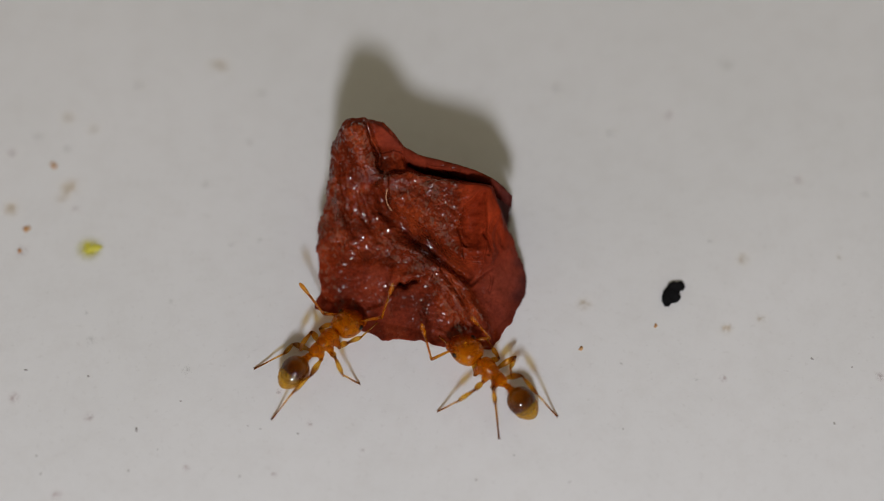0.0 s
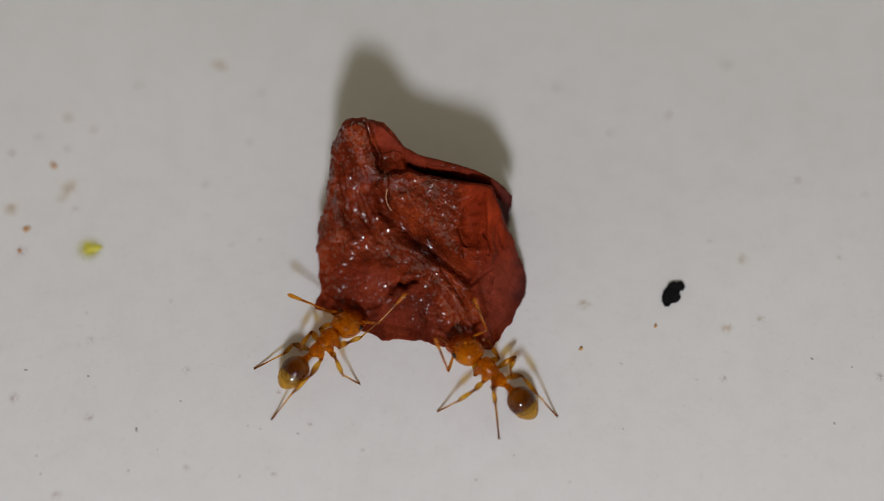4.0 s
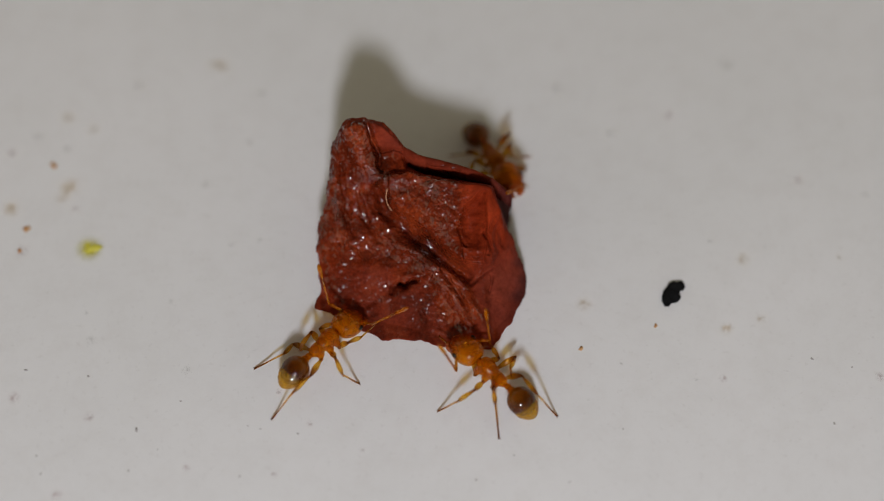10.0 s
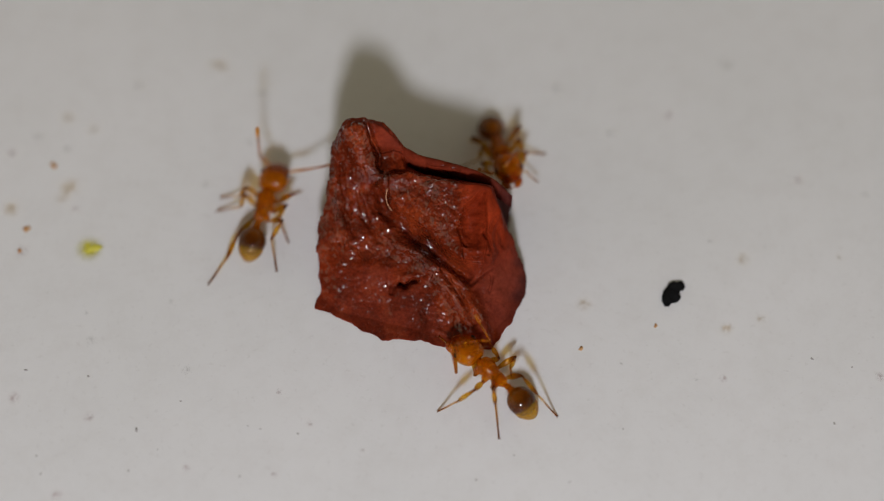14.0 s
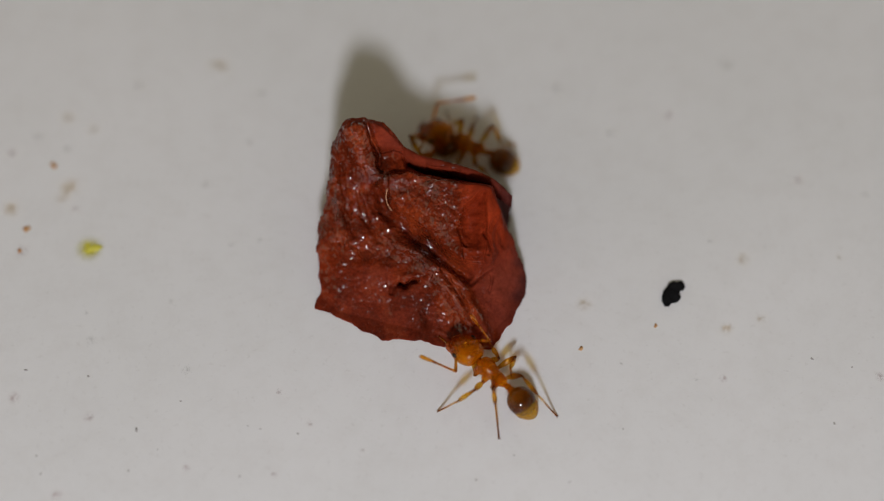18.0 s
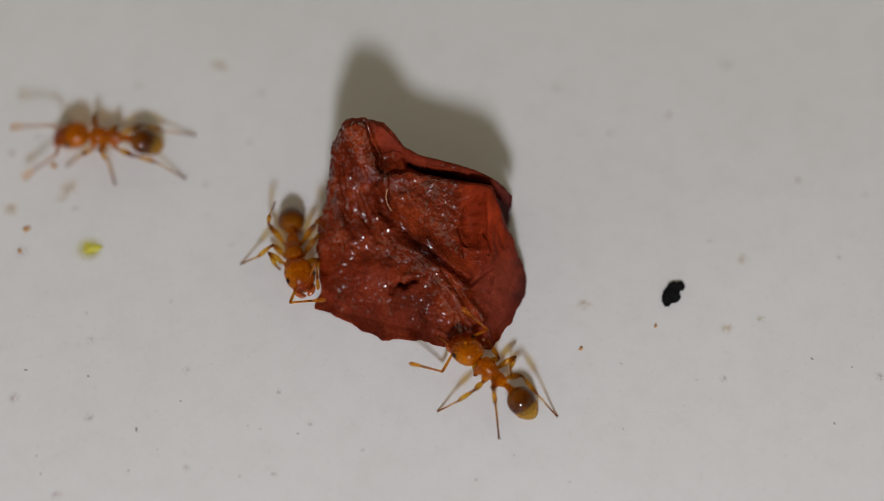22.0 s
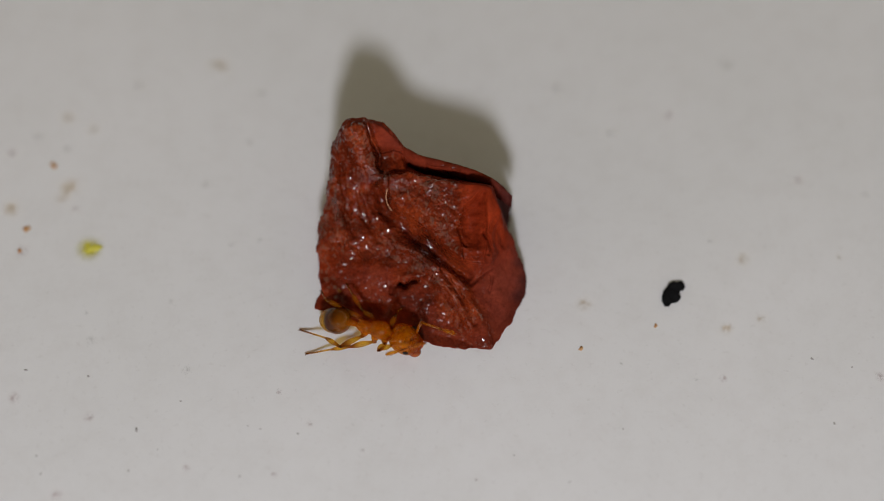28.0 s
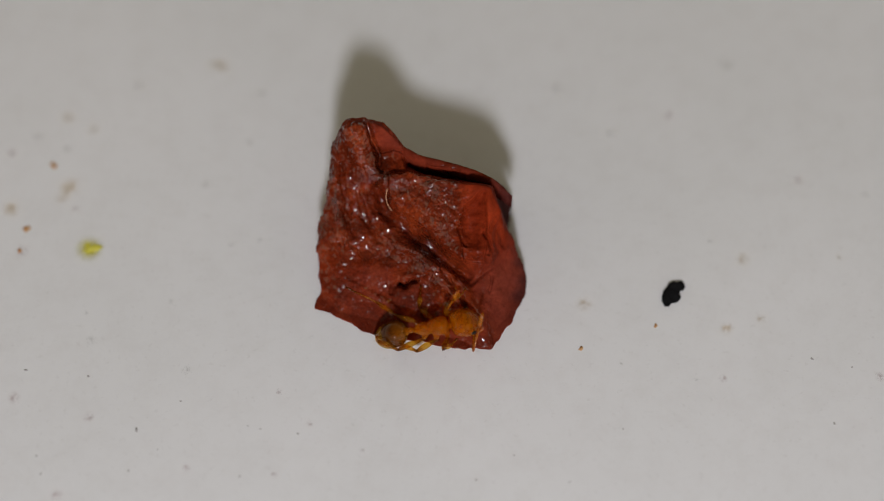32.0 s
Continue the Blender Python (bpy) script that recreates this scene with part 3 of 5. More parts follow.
# ---- ants ----
HIPS = [(0.19, 0.17, 0.20), (-0.02, 0.18, 0.19), (-0.26, 0.14, 0.21)]
COXA_AT = [(0.17, 0.07, 0.33), (-0.01, 0.08, 0.32), (-0.22, 0.06, 0.32)]
BONES = [(0.42, 0.35, 0.45), (0.44, 0.38, 0.52), (0.54, 0.46, 0.64)]
REST = [(0.74, 0.58), (-0.04, 0.90), (-1.05, 0.76)]
SOCKET = (0.76, 0.11, 0.40)
SCAPE, FUNICULUS = 0.50, 0.80


def head_mesh():
    """A boxy oval with a shallow notch behind and a flattened front."""
    def shape(x, y, z):
        w = 1.0 - 0.15 * max(0, x) ** 2 - 0.04 * max(0, -x)
        q = (min(1.0, (y * y + 0.9 * x * x * y * y) ** 0.5)) * (1 if y > 0 else -1)
        notch = 0.10 * max(0, -x - 0.55) * math.exp(-(y / 0.28) ** 2) / 0.45
        return x * 0.98 + 0.05 + notch, (0.35 * y + 0.65 * q) * w, z * (1 - 0.15 * x) - 0.14 * (x + 0.2)
    return lump((0.565, 0, 0.43), (0.335, 0.285, 0.245), shape, 36, 26)


def thorax_mesh():
    """The round fore part and the low hind part, a groove between them."""
    return limb([(0.34, 0, 0.40), (0.26, 0, 0.405), (0.21, 0, 0.41), (0.13, 0, 0.425), (0.02, 0, 0.42), (-0.08, 0, 0.40), (-0.135, 0, 0.375), (-0.23, 0, 0.385), (-0.33, 0, 0.37), (-0.41, 0, 0.335)], [0.055, 0.07, 0.135, 0.180, 0.172, 0.142, 0.122, 0.128, 0.112, 0.050], 20, 5)


def spine_mesh(s):
    return lambda: limb([(-0.28, 0.05 * s, 0.44), (-0.34, 0.06 * s, 0.475), (-0.38, 0.065 * s, 0.49)], [0.026, 0.016, 0.005], 7, 3)


def gaster_mesh():
    """The large first plate: hangs from the waist at its origin, its tip towards -x."""
    def shape(x, y, z):
        w = 1.0 + 0.04 * x - 0.05 * max(0, -x) ** 2
        return x, y * w, z * w
    return lump((-0.285, 0, 0.0), (0.29, 0.268, 0.255), shape, 32, 32)


def gaster_tip_mesh():
    """The pale hind plates, each a little narrower than the one before it."""
    def shape(x, y, z):
        w = 1.0 - 0.10 * max(0, -x) ** 2
        for at, deep in ((-0.46, 0.035), (-0.72, 0.04), (-0.88, 0.04)):
            w -= deep * step(np.array((at - x)), 0.012)
        return x, y * float(w), z * float(w)
    return lump((-0.375, 0, -0.010), (0.318, 0.250, 0.236), shape, 32, 48)


def femur_mesh(a):
    return lambda: limb([(-0.03, 0, -0.02), (0.0, 0, 0), (0.10 * a, 0, 0.004), (0.22 * a, 0, 0.006), (0.55 * a, 0, 0.014), (0.82 * a, 0, 0.008), (0.94 * a, 0, 0.002), (a, 0, 0)], [0.032, 0.038, 0.030, 0.038, 0.060, 0.048, 0.034, 0.026], 10, 3)


def shin_mesh(b):
    def make():
        bm = limb([(-0.014, 0, 0), (0.04, 0, 0.006), (0.14 * b, 0, 0.010), (0.36 * b, 0, 0.012), (0.62 * b, 0, 0.006), (0.86 * b, 0, 0.0), (b, 0, 0)], [0.022, 0.029, 0.026, 0.038, 0.048, 0.037, 0.020], 10, 3)
        tube(bm, [(b - 0.02, 0, -0.02), (b + 0.02, 0.01, -0.034), (b + 0.05, 0.012, -0.04)], [0.008, 0.006, 0.002], 5)
        return bm
    return make


def foot_mesh(c):
    """A long first joint, three short ones and a last one with two claws."""
    def make():
        bm = limb([(-0.01, 0, 0), (0.06 * c, 0, 0), (0.30 * c, 0, 0.004), (0.50 * c, 0, 0.0), (0.66 * c, 0, -0.004), (0.84 * c, 0, -0.002), (0.95 * c, 0, 0.004), (c, 0, 0)], [0.015, 0.018, 0.017, 0.015, 0.014, 0.015, 0.019, 0.014], 8, 3)
        for k in (0.49, 0.61, 0.72, 0.82):
            tube(bm, [(k * c - 0.03, 0, 0), (k * c - 0.006, 0, -0.001), (k * c, 0, -0.002)], [0.014, 0.0205, 0.012], 7)
        for s in (1, -1):
            tube(bm, [(c - 0.012, 0.004 * s, 0.004), (c + 0.018, 0.020 * s, 0.006), (c + 0.030, 0.027 * s, -0.008)], [0.009, 0.007, 0.002], 5)
        return bm
    return make


def coxa_mesh(i):
    def make():
        s = 1 if i % 2 == 0 else -1
        a, b = Vector(COXA_AT[i // 2]), Vector(HIPS[i // 2])
        pts = [(p.x, p.y * s, p.z) for p in (a, a.lerp(b, 0.45), a.lerp(b, 0.8), b)]
        return limb(pts, [0.085, 0.075, 0.05, 0.034], 10, 4)
    return make


def scape_mesh():
    return limb([(-0.02, 0, 0), (0.03, 0, 0.003), (0.10, 0, 0.006), (0.26, 0, 0.012), (0.42, 0, 0.006), (SCAPE, 0, 0)], [0.026, 0.019, 0.022, 0.026, 0.031, 0.022], 9, 3)


def funiculus_mesh():
    """Nine small joints and a club of two."""
    bm = limb([(-0.01, 0, 0), (0.05, 0, 0), (0.10, 0, 0.002), (0.30, 0, 0.004), (0.46, 0, 0.004), (0.52, 0, 0.003), (0.60, 0, 0.002), (0.64, 0, 0.0), (0.70, 0, 0), (0.77, 0, -0.002), (0.80, 0, -0.003)], [0.020, 0.026, 0.019, 0.019, 0.024, 0.024, 0.038, 0.036, 0.043, 0.030, 0.008], 10, 3)
    for k in range(8):
        x = 0.11 + 0.05 * k
        r = 0.0225 + 0.0008 * k
        tube(bm, [(x - 0.016, 0, 0.002), (x + 0.006, 0, 0.003), (x + 0.016, 0, 0.003)], [0.016, r, 0.016], 8)
    return bm


def jaw_mesh(s):
    """A broad curved blade with teeth along its inner edge."""
    def make():
        bm = limb([(0.78, 0.13, 0.345), (0.85, 0.135, 0.315), (0.91, 0.115, 0.29), (0.96, 0.075, 0.272), (0.985, 0.022, 0.262)], [0.07, 0.082, 0.075, 0.052, 0.012], 12, 4)
        for k in range(3):
            tube(bm, [(0.92 + 0.02 * k, 0.065 - 0.016 * k, 0.274 - 0.004 * k), (0.915 + 0.024 * k, 0.030 - 0.010 * k, 0.270 - 0.004 * k)], [0.02, 0.004], 6)
        for w in bm.verts:
            w.co.y *= s
            w.co.z = 0.29 * MM + (w.co.z - 0.29 * MM) * 0.8
        return bm
    return make


def build_ant(label):
    ant = new("ant")
    tagged(ant, label, "ant", "ants at the meat scrap")
    head = part("head", "head", head_mesh, HEAD, ant)
    for s in (1, -1):
        part("eye", "eye%d" % s, lambda: lump((0.655, 0.258 * s, 0.475), (0.058, 0.036, 0.05), None, 14, 10), EYE_BLACK, head, "small black eye")
        part("mandible", "jaw%d" % s, jaw_mesh(s), JAW, head, "dark red-brown mandible")
        part("antenna_socket", "socket%d" % s, lambda: lump((SOCKET[0] - 0.01, SOCKET[1] * s, SOCKET[2] + 0.045), (0.05, 0.036, 0.03), None, 12, 8), JAW, head)
    part("clypeus", "clypeus", lambda: lump((0.845, 0, 0.375), (0.105, 0.175, 0.10), None, 20, 14), HEAD, head, "smooth red-amber front plate of the head")
    part("thorax", "thorax", thorax_mesh, AMBER, ant)
    for s in (1, -1):
        part("spine", "spine%d" % s, spine_mesh(s), AMBER, ant)
    part("petiole", "petiole", lambda: limb([(-0.38, 0, 0.325), (-0.42, 0, 0.335), (-0.475, 0, 0.38), (-0.505, 0, 0.37), (-0.53, 0, 0.345)], [0.036, 0.042, 0.066, 0.056, 0.036], 14, 4), AMBER, ant)
    part("postpetiole", "postpetiole", lambda: lump((-0.56, 0, 0.37), (0.06, 0.082, 0.072), None, 18, 14), AMBER, ant)
    gaster = part("gaster", "gaster", gaster_mesh, GASTER, ant, "glossy amber gaster with a clear pale tip")
    gaster.matrix_basis = pose(-0.575 * MM, 0, 0.40 * MM, 0, -28, 0)
    part("gaster_tip", "gaster_tip", gaster_tip_mesh, GASTER_TIP, gaster, "clear pale yellow hind plates")
    limbs = {"head": head, "legs": [], "antennae": []}
    for i in range(6):
        a, b, c = BONES[i // 2]
        part("coxa", "coxa%d" % i, coxa_mesh(i), AMBER, ant)
        leg = part("leg", "femur%d" % (i // 2), femur_mesh(a), FEMUR, ant, "pale amber leg with a dark knee")
        limbs["legs"].append((leg, part("shin", "shin%d" % (i // 2), shin_mesh(b), SHIN, leg), part("foot", "foot%d" % (i // 2), foot_mesh(c), FOOT, leg, "thin jointed foot with two claws")))
    for s in (1, -1):
        scape = part("antenna", "scape", scape_mesh, ANTENNA, ant, "orange elbowed antenna")
        limbs["antennae"].append((scape, part("funiculus", "funiculus", funiculus_mesh, ANTENNA, scape, "beaded antenna end with a thick club")))
    return ant, limbs


ANT_BITER, BITER_LIMBS = build_ant("amber ant with a dark gaster, tugging at the meat's edge")
ANT_HOLDER, HOLDER_LIMBS = build_ant("amber ant with a dark gaster, gripping the meat's front corner")
ANT_RUNNER, RUNNER_LIMBS = build_ant("amber ant with a dark gaster, running about the plate")


# ---- crumbs and specks on the plate ----
def crumb(name, label, category, x, y, size, flat, mat, seed, group="", stretch=1.0, turn=0.0, rough=0.35, fine=3):
    bm = bmesh.new()
    bmesh.ops.create_icosphere(bm, subdivisions=fine, radius=1)
    off = Vector((seed * 3.7, seed * 1.3, seed * 7.1))
    for w in bm.verts:
        p = w.co.copy()
        k = 1 + rough * noise.noise(p * 1.4 + off) + 0.5 * rough * noise.noise(p * 3.5 + off)
        w.co = Vector((p.x * size * stretch * k, p.y * size / stretch * k, max(-0.5, p.z) * size * flat * k)) * MM
    low = min(w.co.z for w in bm.verts)
    for w in bm.verts:
        w.co.z -= low
    ob = new(name, mesh_of(name, bm, mat))
    ob.matrix_world = pose(x * MM, y * MM, 0, 0, 0, turn)
    return tagged(ob, label, category, group)


def stain(name, label, x, y, size, mat, seed, group):
    """A thin film lying on the glaze."""
    bm = bmesh.new()
    n = 20
    top = [bm.verts.new((0, 0, 0.004 * MM))]
    for rr in (0.5, 1.0):
        top += [bm.verts.new((size * rr * MM * math.cos(2 * math.pi * k / n) * (1 + 0.25 * noise.noise((math.cos(2 * math.pi * k / n) * 1.5, math.sin(2 * math.pi * k / n) * 1.5, seed))), size * rr * MM * math.sin(2 * math.pi * k / n) * (1 + 0.25 * noise.noise((math.cos(2 * math.pi * k / n), seed, 3))), (0.0045 - 0.003 * rr) * MM)) for k in range(n)]
    for k in range(n):
        q = (k + 1) % n
        bm.faces.new((top[0], top[1 + k], top[1 + q]))
        bm.faces.new((top[1 + k], top[1 + n + k], top[1 + n + q], top[1 + q]))
    ob = new(name, mesh_of(name, bm, mat))
    ob.matrix_world = pose(x * MM, y * MM, 0.001 * MM, 0, 0, seed * 47 % 360)
    return tagged(ob, label, name, group)


def build_crumbs():
    tan = [(-7.39, 1.45, 0.15), (-8.5, 0.95, 0.13), (-4.63, 4.42, 0.10), (5.43, -1.72, 0.085), (5.5, -1.71, 0.06), (-4.5, 4.38, 0.099), (-7.59, 3.11, 0.099), (-7.05, 2.81, 0.077), (-7.46, 1.41, 0.11), (-8.53, 0.93, 0.077), (2.74, -1.19, 0.10), (6.11, -1.52, 0.066), (5.86, -0.2, 0.099), (7.74, -0.14, 0.044), (-7.53, 1.19, 0.088)]
    brown = [(-7.77, 1.97, 0.082), (-8.16, 0.49, 0.082), (4.09, -1.66, 0.044), (2.64, -2.15, 0.049), (-8.24, -0.01, 0.055)]
    pink = [(-8.22, 0.0, 0.09), (-8.63, 2.27, 0.08), (-6.59, -3.6, 0.066), (5.3, -2.79, 0.055), (8.25, -2.75, 0.066), (-4.71, -4.63, 0.055), (-7.05, -5.17, 0.077), (-8.03, -3.19, 0.077), (-3.06, -3.06, 0.044), (-2.46, -3.72, 0.044), (-1.48, -4.26, 0.033), (4.59, 3.16, 0.077), (7.08, 1.61, 0.066), (-3.09, -4.76, 0.044), (-7.23, 0.95, 0.055)]
    grey = [(-5.68, -3.86, 0.038), (-6.67, -2.74, 0.027), (-5.77, -4.68, 0.022), (-4.9, -3.26, 0.022), (-7.87, -2.61, 0.027), (-3.61, -3.77, 0.017), (7.01, -2.37, 0.03), (7.75, -2.55, 0.022), (7.31, -3.72, 0.027), (-2.68, -3.93, 0.022), (1.33, -4.37, 0.017), (0.63, -4.86, 0.022), (2.34, -4.9, 0.022), (3.37, -3.83, 0.017), (-7.49, -4.38, 0.022), (-7.38, -4.74, 0.022), (-3.72, -4.8, 0.022), (-3.38, -3.83, 0.017), (-5.26, -4.25, 0.017)]
    faint = [(-4.83, -2.62, 0.07), (-6.69, -1.98, 0.07), (-8.14, 2.64, 0.08), (-7.52, 2.35, 0.08), (-4.69, 1.51, 0.07), (-3.87, 2.53, 0.07), (-3.69, 3.71, 0.08), (-6.23, 3.89, 0.08), (-6.83, -1.4, 0.038), (3.39, -2.49, 0.038), (4.81, -2.82, 0.033), (3.4, 2.75, 0.077), (2.35, 3.82, 0.088), (5.85, 4.41, 0.11), (-4.12, 0.14, 0.049), (-3.58, 0.24, 0.049), (-5.23, -1.15, 0.044), (8.4, 1.28, 0.049), (5.25, 0.2, 0.049)]
    kinds = [("food_stain", "tiny tan food stain dried on the plate", tan, TAN, 0.03), ("crumb", "tiny red-brown crumb lying on the plate", brown, BROWN, 0.10), ("pink_stain", "tiny faint pink stain on the glaze", pink, PINK, 0.03), ("speck", "tiny dark grey speck on the glaze", grey, GREY, 0.25), ("grey_stain", "tiny faint grey stain on the glaze", faint, FAINT, 0.03)]
    seed = 1
    for name, label, places, mat, flat in kinds:
        for x, y, r in places:
            seed += 1
            if flat < 0.1:
                stain(name, label, x, y, r * 2.1, mat, seed, name + "s on the plate")
                continue
            crumb(name, label, name, x, y, 0.85 * r, flat, mat, seed, name + "s on the plate", 1 + 0.35 * random.random(), random.uniform(0, 180), 0.7, 2)
    stain("yellow_stain", "yellow-green film round a small crumb", -6.88, 0.03, 0.34, YELLOW_FILM, 7, "")
    crumb("yellow_crumb", "small yellow-green crumb on the plate", "crumb", -6.80, 0.05, 0.10, 0.06, YELLOW, 91, "", 1.35, 10, 0.7)


def build_black_crumb():
    bm = bmesh.new()
    for cx, cy, r, sx in ((-0.05, 0.0, 0.17, 1.0), (-0.10, -0.13, 0.14, 1.0), (0.0, 0.13, 0.15, 1.0), (0.10, 0.18, 0.11, 1.0), (0.19, 0.14, 0.06, 1.0), (-0.12, -0.24, 0.08, 1.0), (0.02, -0.10, 0.13, 1.0)):
        bmesh.ops.create_icosphere(bm, subdivisions=3, radius=r, matrix=Matrix.Translation((cx, cy, 0.10)))
    for w in bm.verts:
        p = w.co.copy()
        p += noise.noise_vector(p * 9) * 0.035 + noise.noise_vector(p * 25) * 0.022
        w.co = Vector((p.x * 0.88 + p.y * 0.10, p.y * 0.92, max(0.0, p.z * 0.30))) * MM
    ob = new("black_crumb", mesh_of("black_crumb", bm, CHAR, False))
    ob.matrix_world = pose(4.46 * MM, -0.97 * MM, 0, 0, 0, 0)
    tagged(ob, "ragged black charred crumb lying on the plate", "crumb")


build_crumbs()
build_black_crumb()


# ---- what moves: the ants, their legs and antennae ----
def ant_pose(row):
    """Millimetres on the plate, heading, height, nose-down pitch and roll in degrees."""
    t, x, y, yaw, z, pitch, roll = (*row, 0, 0, 0)[:7] if len(row) < 7 else row
    return pose(x * MM, y * MM, z * MM, 0, 0, yaw) @ pose(0, 0, 0, 0, pitch, 0) @ pose(0, 0, 0, roll, 0, 0)


def ant_at(rows, t):
    """The ant's pose at t, gliding between its rows."""
    t = min(max(t, rows[0][0]), rows[-1][0])
    full = [(*r, 0, 0, 0)[:7] for r in rows]
    for a, b in zip(full, full[1:]):
        if a[0] <= t <= b[0]:
            f = (t - a[0]) / (b[0] - a[0])
            return ant_pose([t] + [p + (q - p) * f for p, q in zip(a[1:], b[1:])])
    return ant_pose(full[-1])


def turned(way, roll_to=(0, 0, 1)):
    """A turn whose x axis runs along way, its z axis as near roll_to as it can."""
    x = Vector(way).normalized()
    y = Vector(roll_to).cross(x)
    y = y.normalized() if y.length > 1e-4 else Vector((0, 1, 0))
    return Matrix((x, y, x.cross(y))).transposed()


def leg_poses(i, foot, hint=None):
    """Femur pose in the ant's space, shin and foot poses in the femur's, for a claw given in the ant's space (mm). The hint: heading and slope of the foot and turn of the knee from upright, in degrees."""
    s = 1 if i % 2 == 0 else -1
    a, b, c = BONES[i // 2]
    hip = Vector(HIPS[i // 2])
    hip.y *= s
    tip = Vector(foot)
    d = tip - hip
    if hint:
        heading, slope, knee_turn = hint
        sole = way_of(heading, -slope)
    else:
        level = Vector((d.x, d.y, 0))
        level = level.normalized() if level.length > 0.05 else Vector((0, s, 0))
        sole = Vector((level.x * 0.93, level.y * 0.93, -0.36)).normalized()
        knee_turn = 0
    # straighten the leg where the claw is far off
    for k in (0, 0.2, 0.4, 0.6, 0.8, 1.0):
        along_leg = sole.lerp(d.normalized(), k).normalized()
        ankle = tip - c * along_leg
        if (ankle - hip).length < (a + b) * 0.985:
            break
    e = ankle - hip
    far = min(max(e.length, abs(b - a) + 0.12), (a + b) * 0.985)
    e.normalize()
    bend = (a * a + far * far - b * b) / (2 * a * far)
    up = Vector((0, 0.8 * s, 1))
    lift = (up - e * e.dot(up)).normalized()
    lift = Matrix.Rotation(radians(knee_turn * s), 3, e) @ lift
    knee = hip + a * (bend * e + math.sqrt(max(0, 1 - bend * bend)) * lift)
    ankle = hip + e * far
    r1, r2, r3 = turned(knee - hip), turned(ankle - knee), turned(tip - ankle)
    back = r1.transposed()
    m1 = Matrix.Translation(hip * MM) @ r1.to_4x4()
    m2 = Matrix.Translation((a * MM, 0, 0)) @ (back @ r2).to_4x4()
    m3 = Matrix.Translation((back @ (ankle - hip)) * MM) @ (back @ r3).to_4x4()
    return m1, m2, m3


def key_legs(limbs, rows, walks, stances, spots=(), gait=0.1):
    """Plant the feet as the ant walks in turn, three and three; stances hold feet still for a while: (from, to, six claws in the ant's space at the start, each with a hint or none)."""
    last = rows[-1][0]
    for i, (leg, shin, sole) in enumerate(limbs["legs"]):
        s = 1 if i % 2 == 0 else -1
        group = (i // 2 + i % 2) % 2
        rx, ry = REST[i // 2]
        rest = Vector((rx * MM, ry * s * MM, 0.012 * MM))
        keys = {}
        for start, end in walks:
            n = max(1, round((end - start) / gait))
            for k in range(n + 1):
                t = start + k * gait
                lead = k if (k + group) % 2 == 0 else k - 1
                mid = start + (lead + 0.5) * gait
                spot = ant_at(rows, mid) @ rest
                keys[round(t, 2)] = (ant_at(rows, t).inverted() @ spot, None)
        for start, end, feet in stances:
            claw = feet[i]
            spot = ant_at(rows, start) @ (Vector(claw[:3]) * MM)
            n = max(1, round((end - start) / 0.5))
            for k in range(n + 1):
                t = round(start + (end - start) * k / n, 2)
                keys[t] = (ant_at(rows, t).inverted() @ spot, claw[3:])
        for t, which, x, y, z, *hint in spots:
            if which == i:
                keys = {q: p for q, p in keys.items() if abs(q - t) > 0.12}
                keys[t] = (Vector((x, y, z)) * MM, hint)
        times = sorted(keys)
        if times[0] > 0:
            keys[0.0] = keys[times[0]]
        if times[-1] < last:
            keys[last] = keys[times[-1]]
        poses = [(t, leg_poses(i, keys[t][0] / MM, keys[t][1])) for t in sorted(keys)]
        for joint, bone in enumerate((leg, shin, sole)):
            walk(bone, [(t, m[joint]) for t, m in poses])


def way_of(yaw, pitch):
    a, b = radians(yaw), radians(pitch)
    return Vector((math.cos(a) * math.cos(b), math.sin(a) * math.cos(b), math.sin(b)))


NECK = Vector((0.30, 0, 0.42))


def head_turn(turns, t):
    """The head's pose on the neck, gliding between turns: (seconds, to the left, nose down)."""
    left, down = (float(np.interp(t, [r[0] for r in turns], [r[k] for r in turns])) for k in (1, 2))
    return Matrix.Translation(NECK * MM) @ pose(0, 0, 0, 0, 0, left) @ pose(0, 0, 0, 0, down, 0) @ Matrix.Translation(-NECK * MM)


def key_antenna(limbs, side, rows, turns=((0, 0, 0), (32, 0, 0))):
    """Rows: seconds, heading and lift of the scape, heading and lift of the funiculus, in the ant's space."""
    scape, funiculus = limbs["antennae"][0 if side > 0 else 1]
    keys = []
    for t, y1, p1, y2, p2 in rows:
        r1, r2 = turned(way_of(y1, p1)), turned(way_of(y2, p2))
        base = head_turn(turns, t) @ (Vector((SOCKET[0], SOCKET[1] * side, SOCKET[2])) * MM)
        keys.append((t, Matrix.Translation(base) @ r1.to_4x4(), Matrix.Translation((SCAPE * MM, 0, 0)) @ (r1.transposed() @ r2).to_4x4()))
    walk(scape, [(t, a) for t, a, b in keys])
    walk(funiculus, [(t, b) for t, a, b in keys])


def waving(side, start, end, every=0.3, seed=1, wide=62, fore=22):
    """Antennae of an ant on its way, feeling ahead."""
    rnd = random.Random(seed)
    n = max(1, int((end - start) / every))
    return [(round(start + (end - start) * k / n, 2), side * (wide + rnd.uniform(-22, 22)), rnd.uniform(-4, 24), side * (fore + rnd.uniform(-24, 22)), rnd.uniform(-22, 12)) for k in range(n + 1)]


def folded(side, times):
    """Antennae drawn back along the head."""
    return [(t, side * 85, 15, side * 150, 5) for t in times]


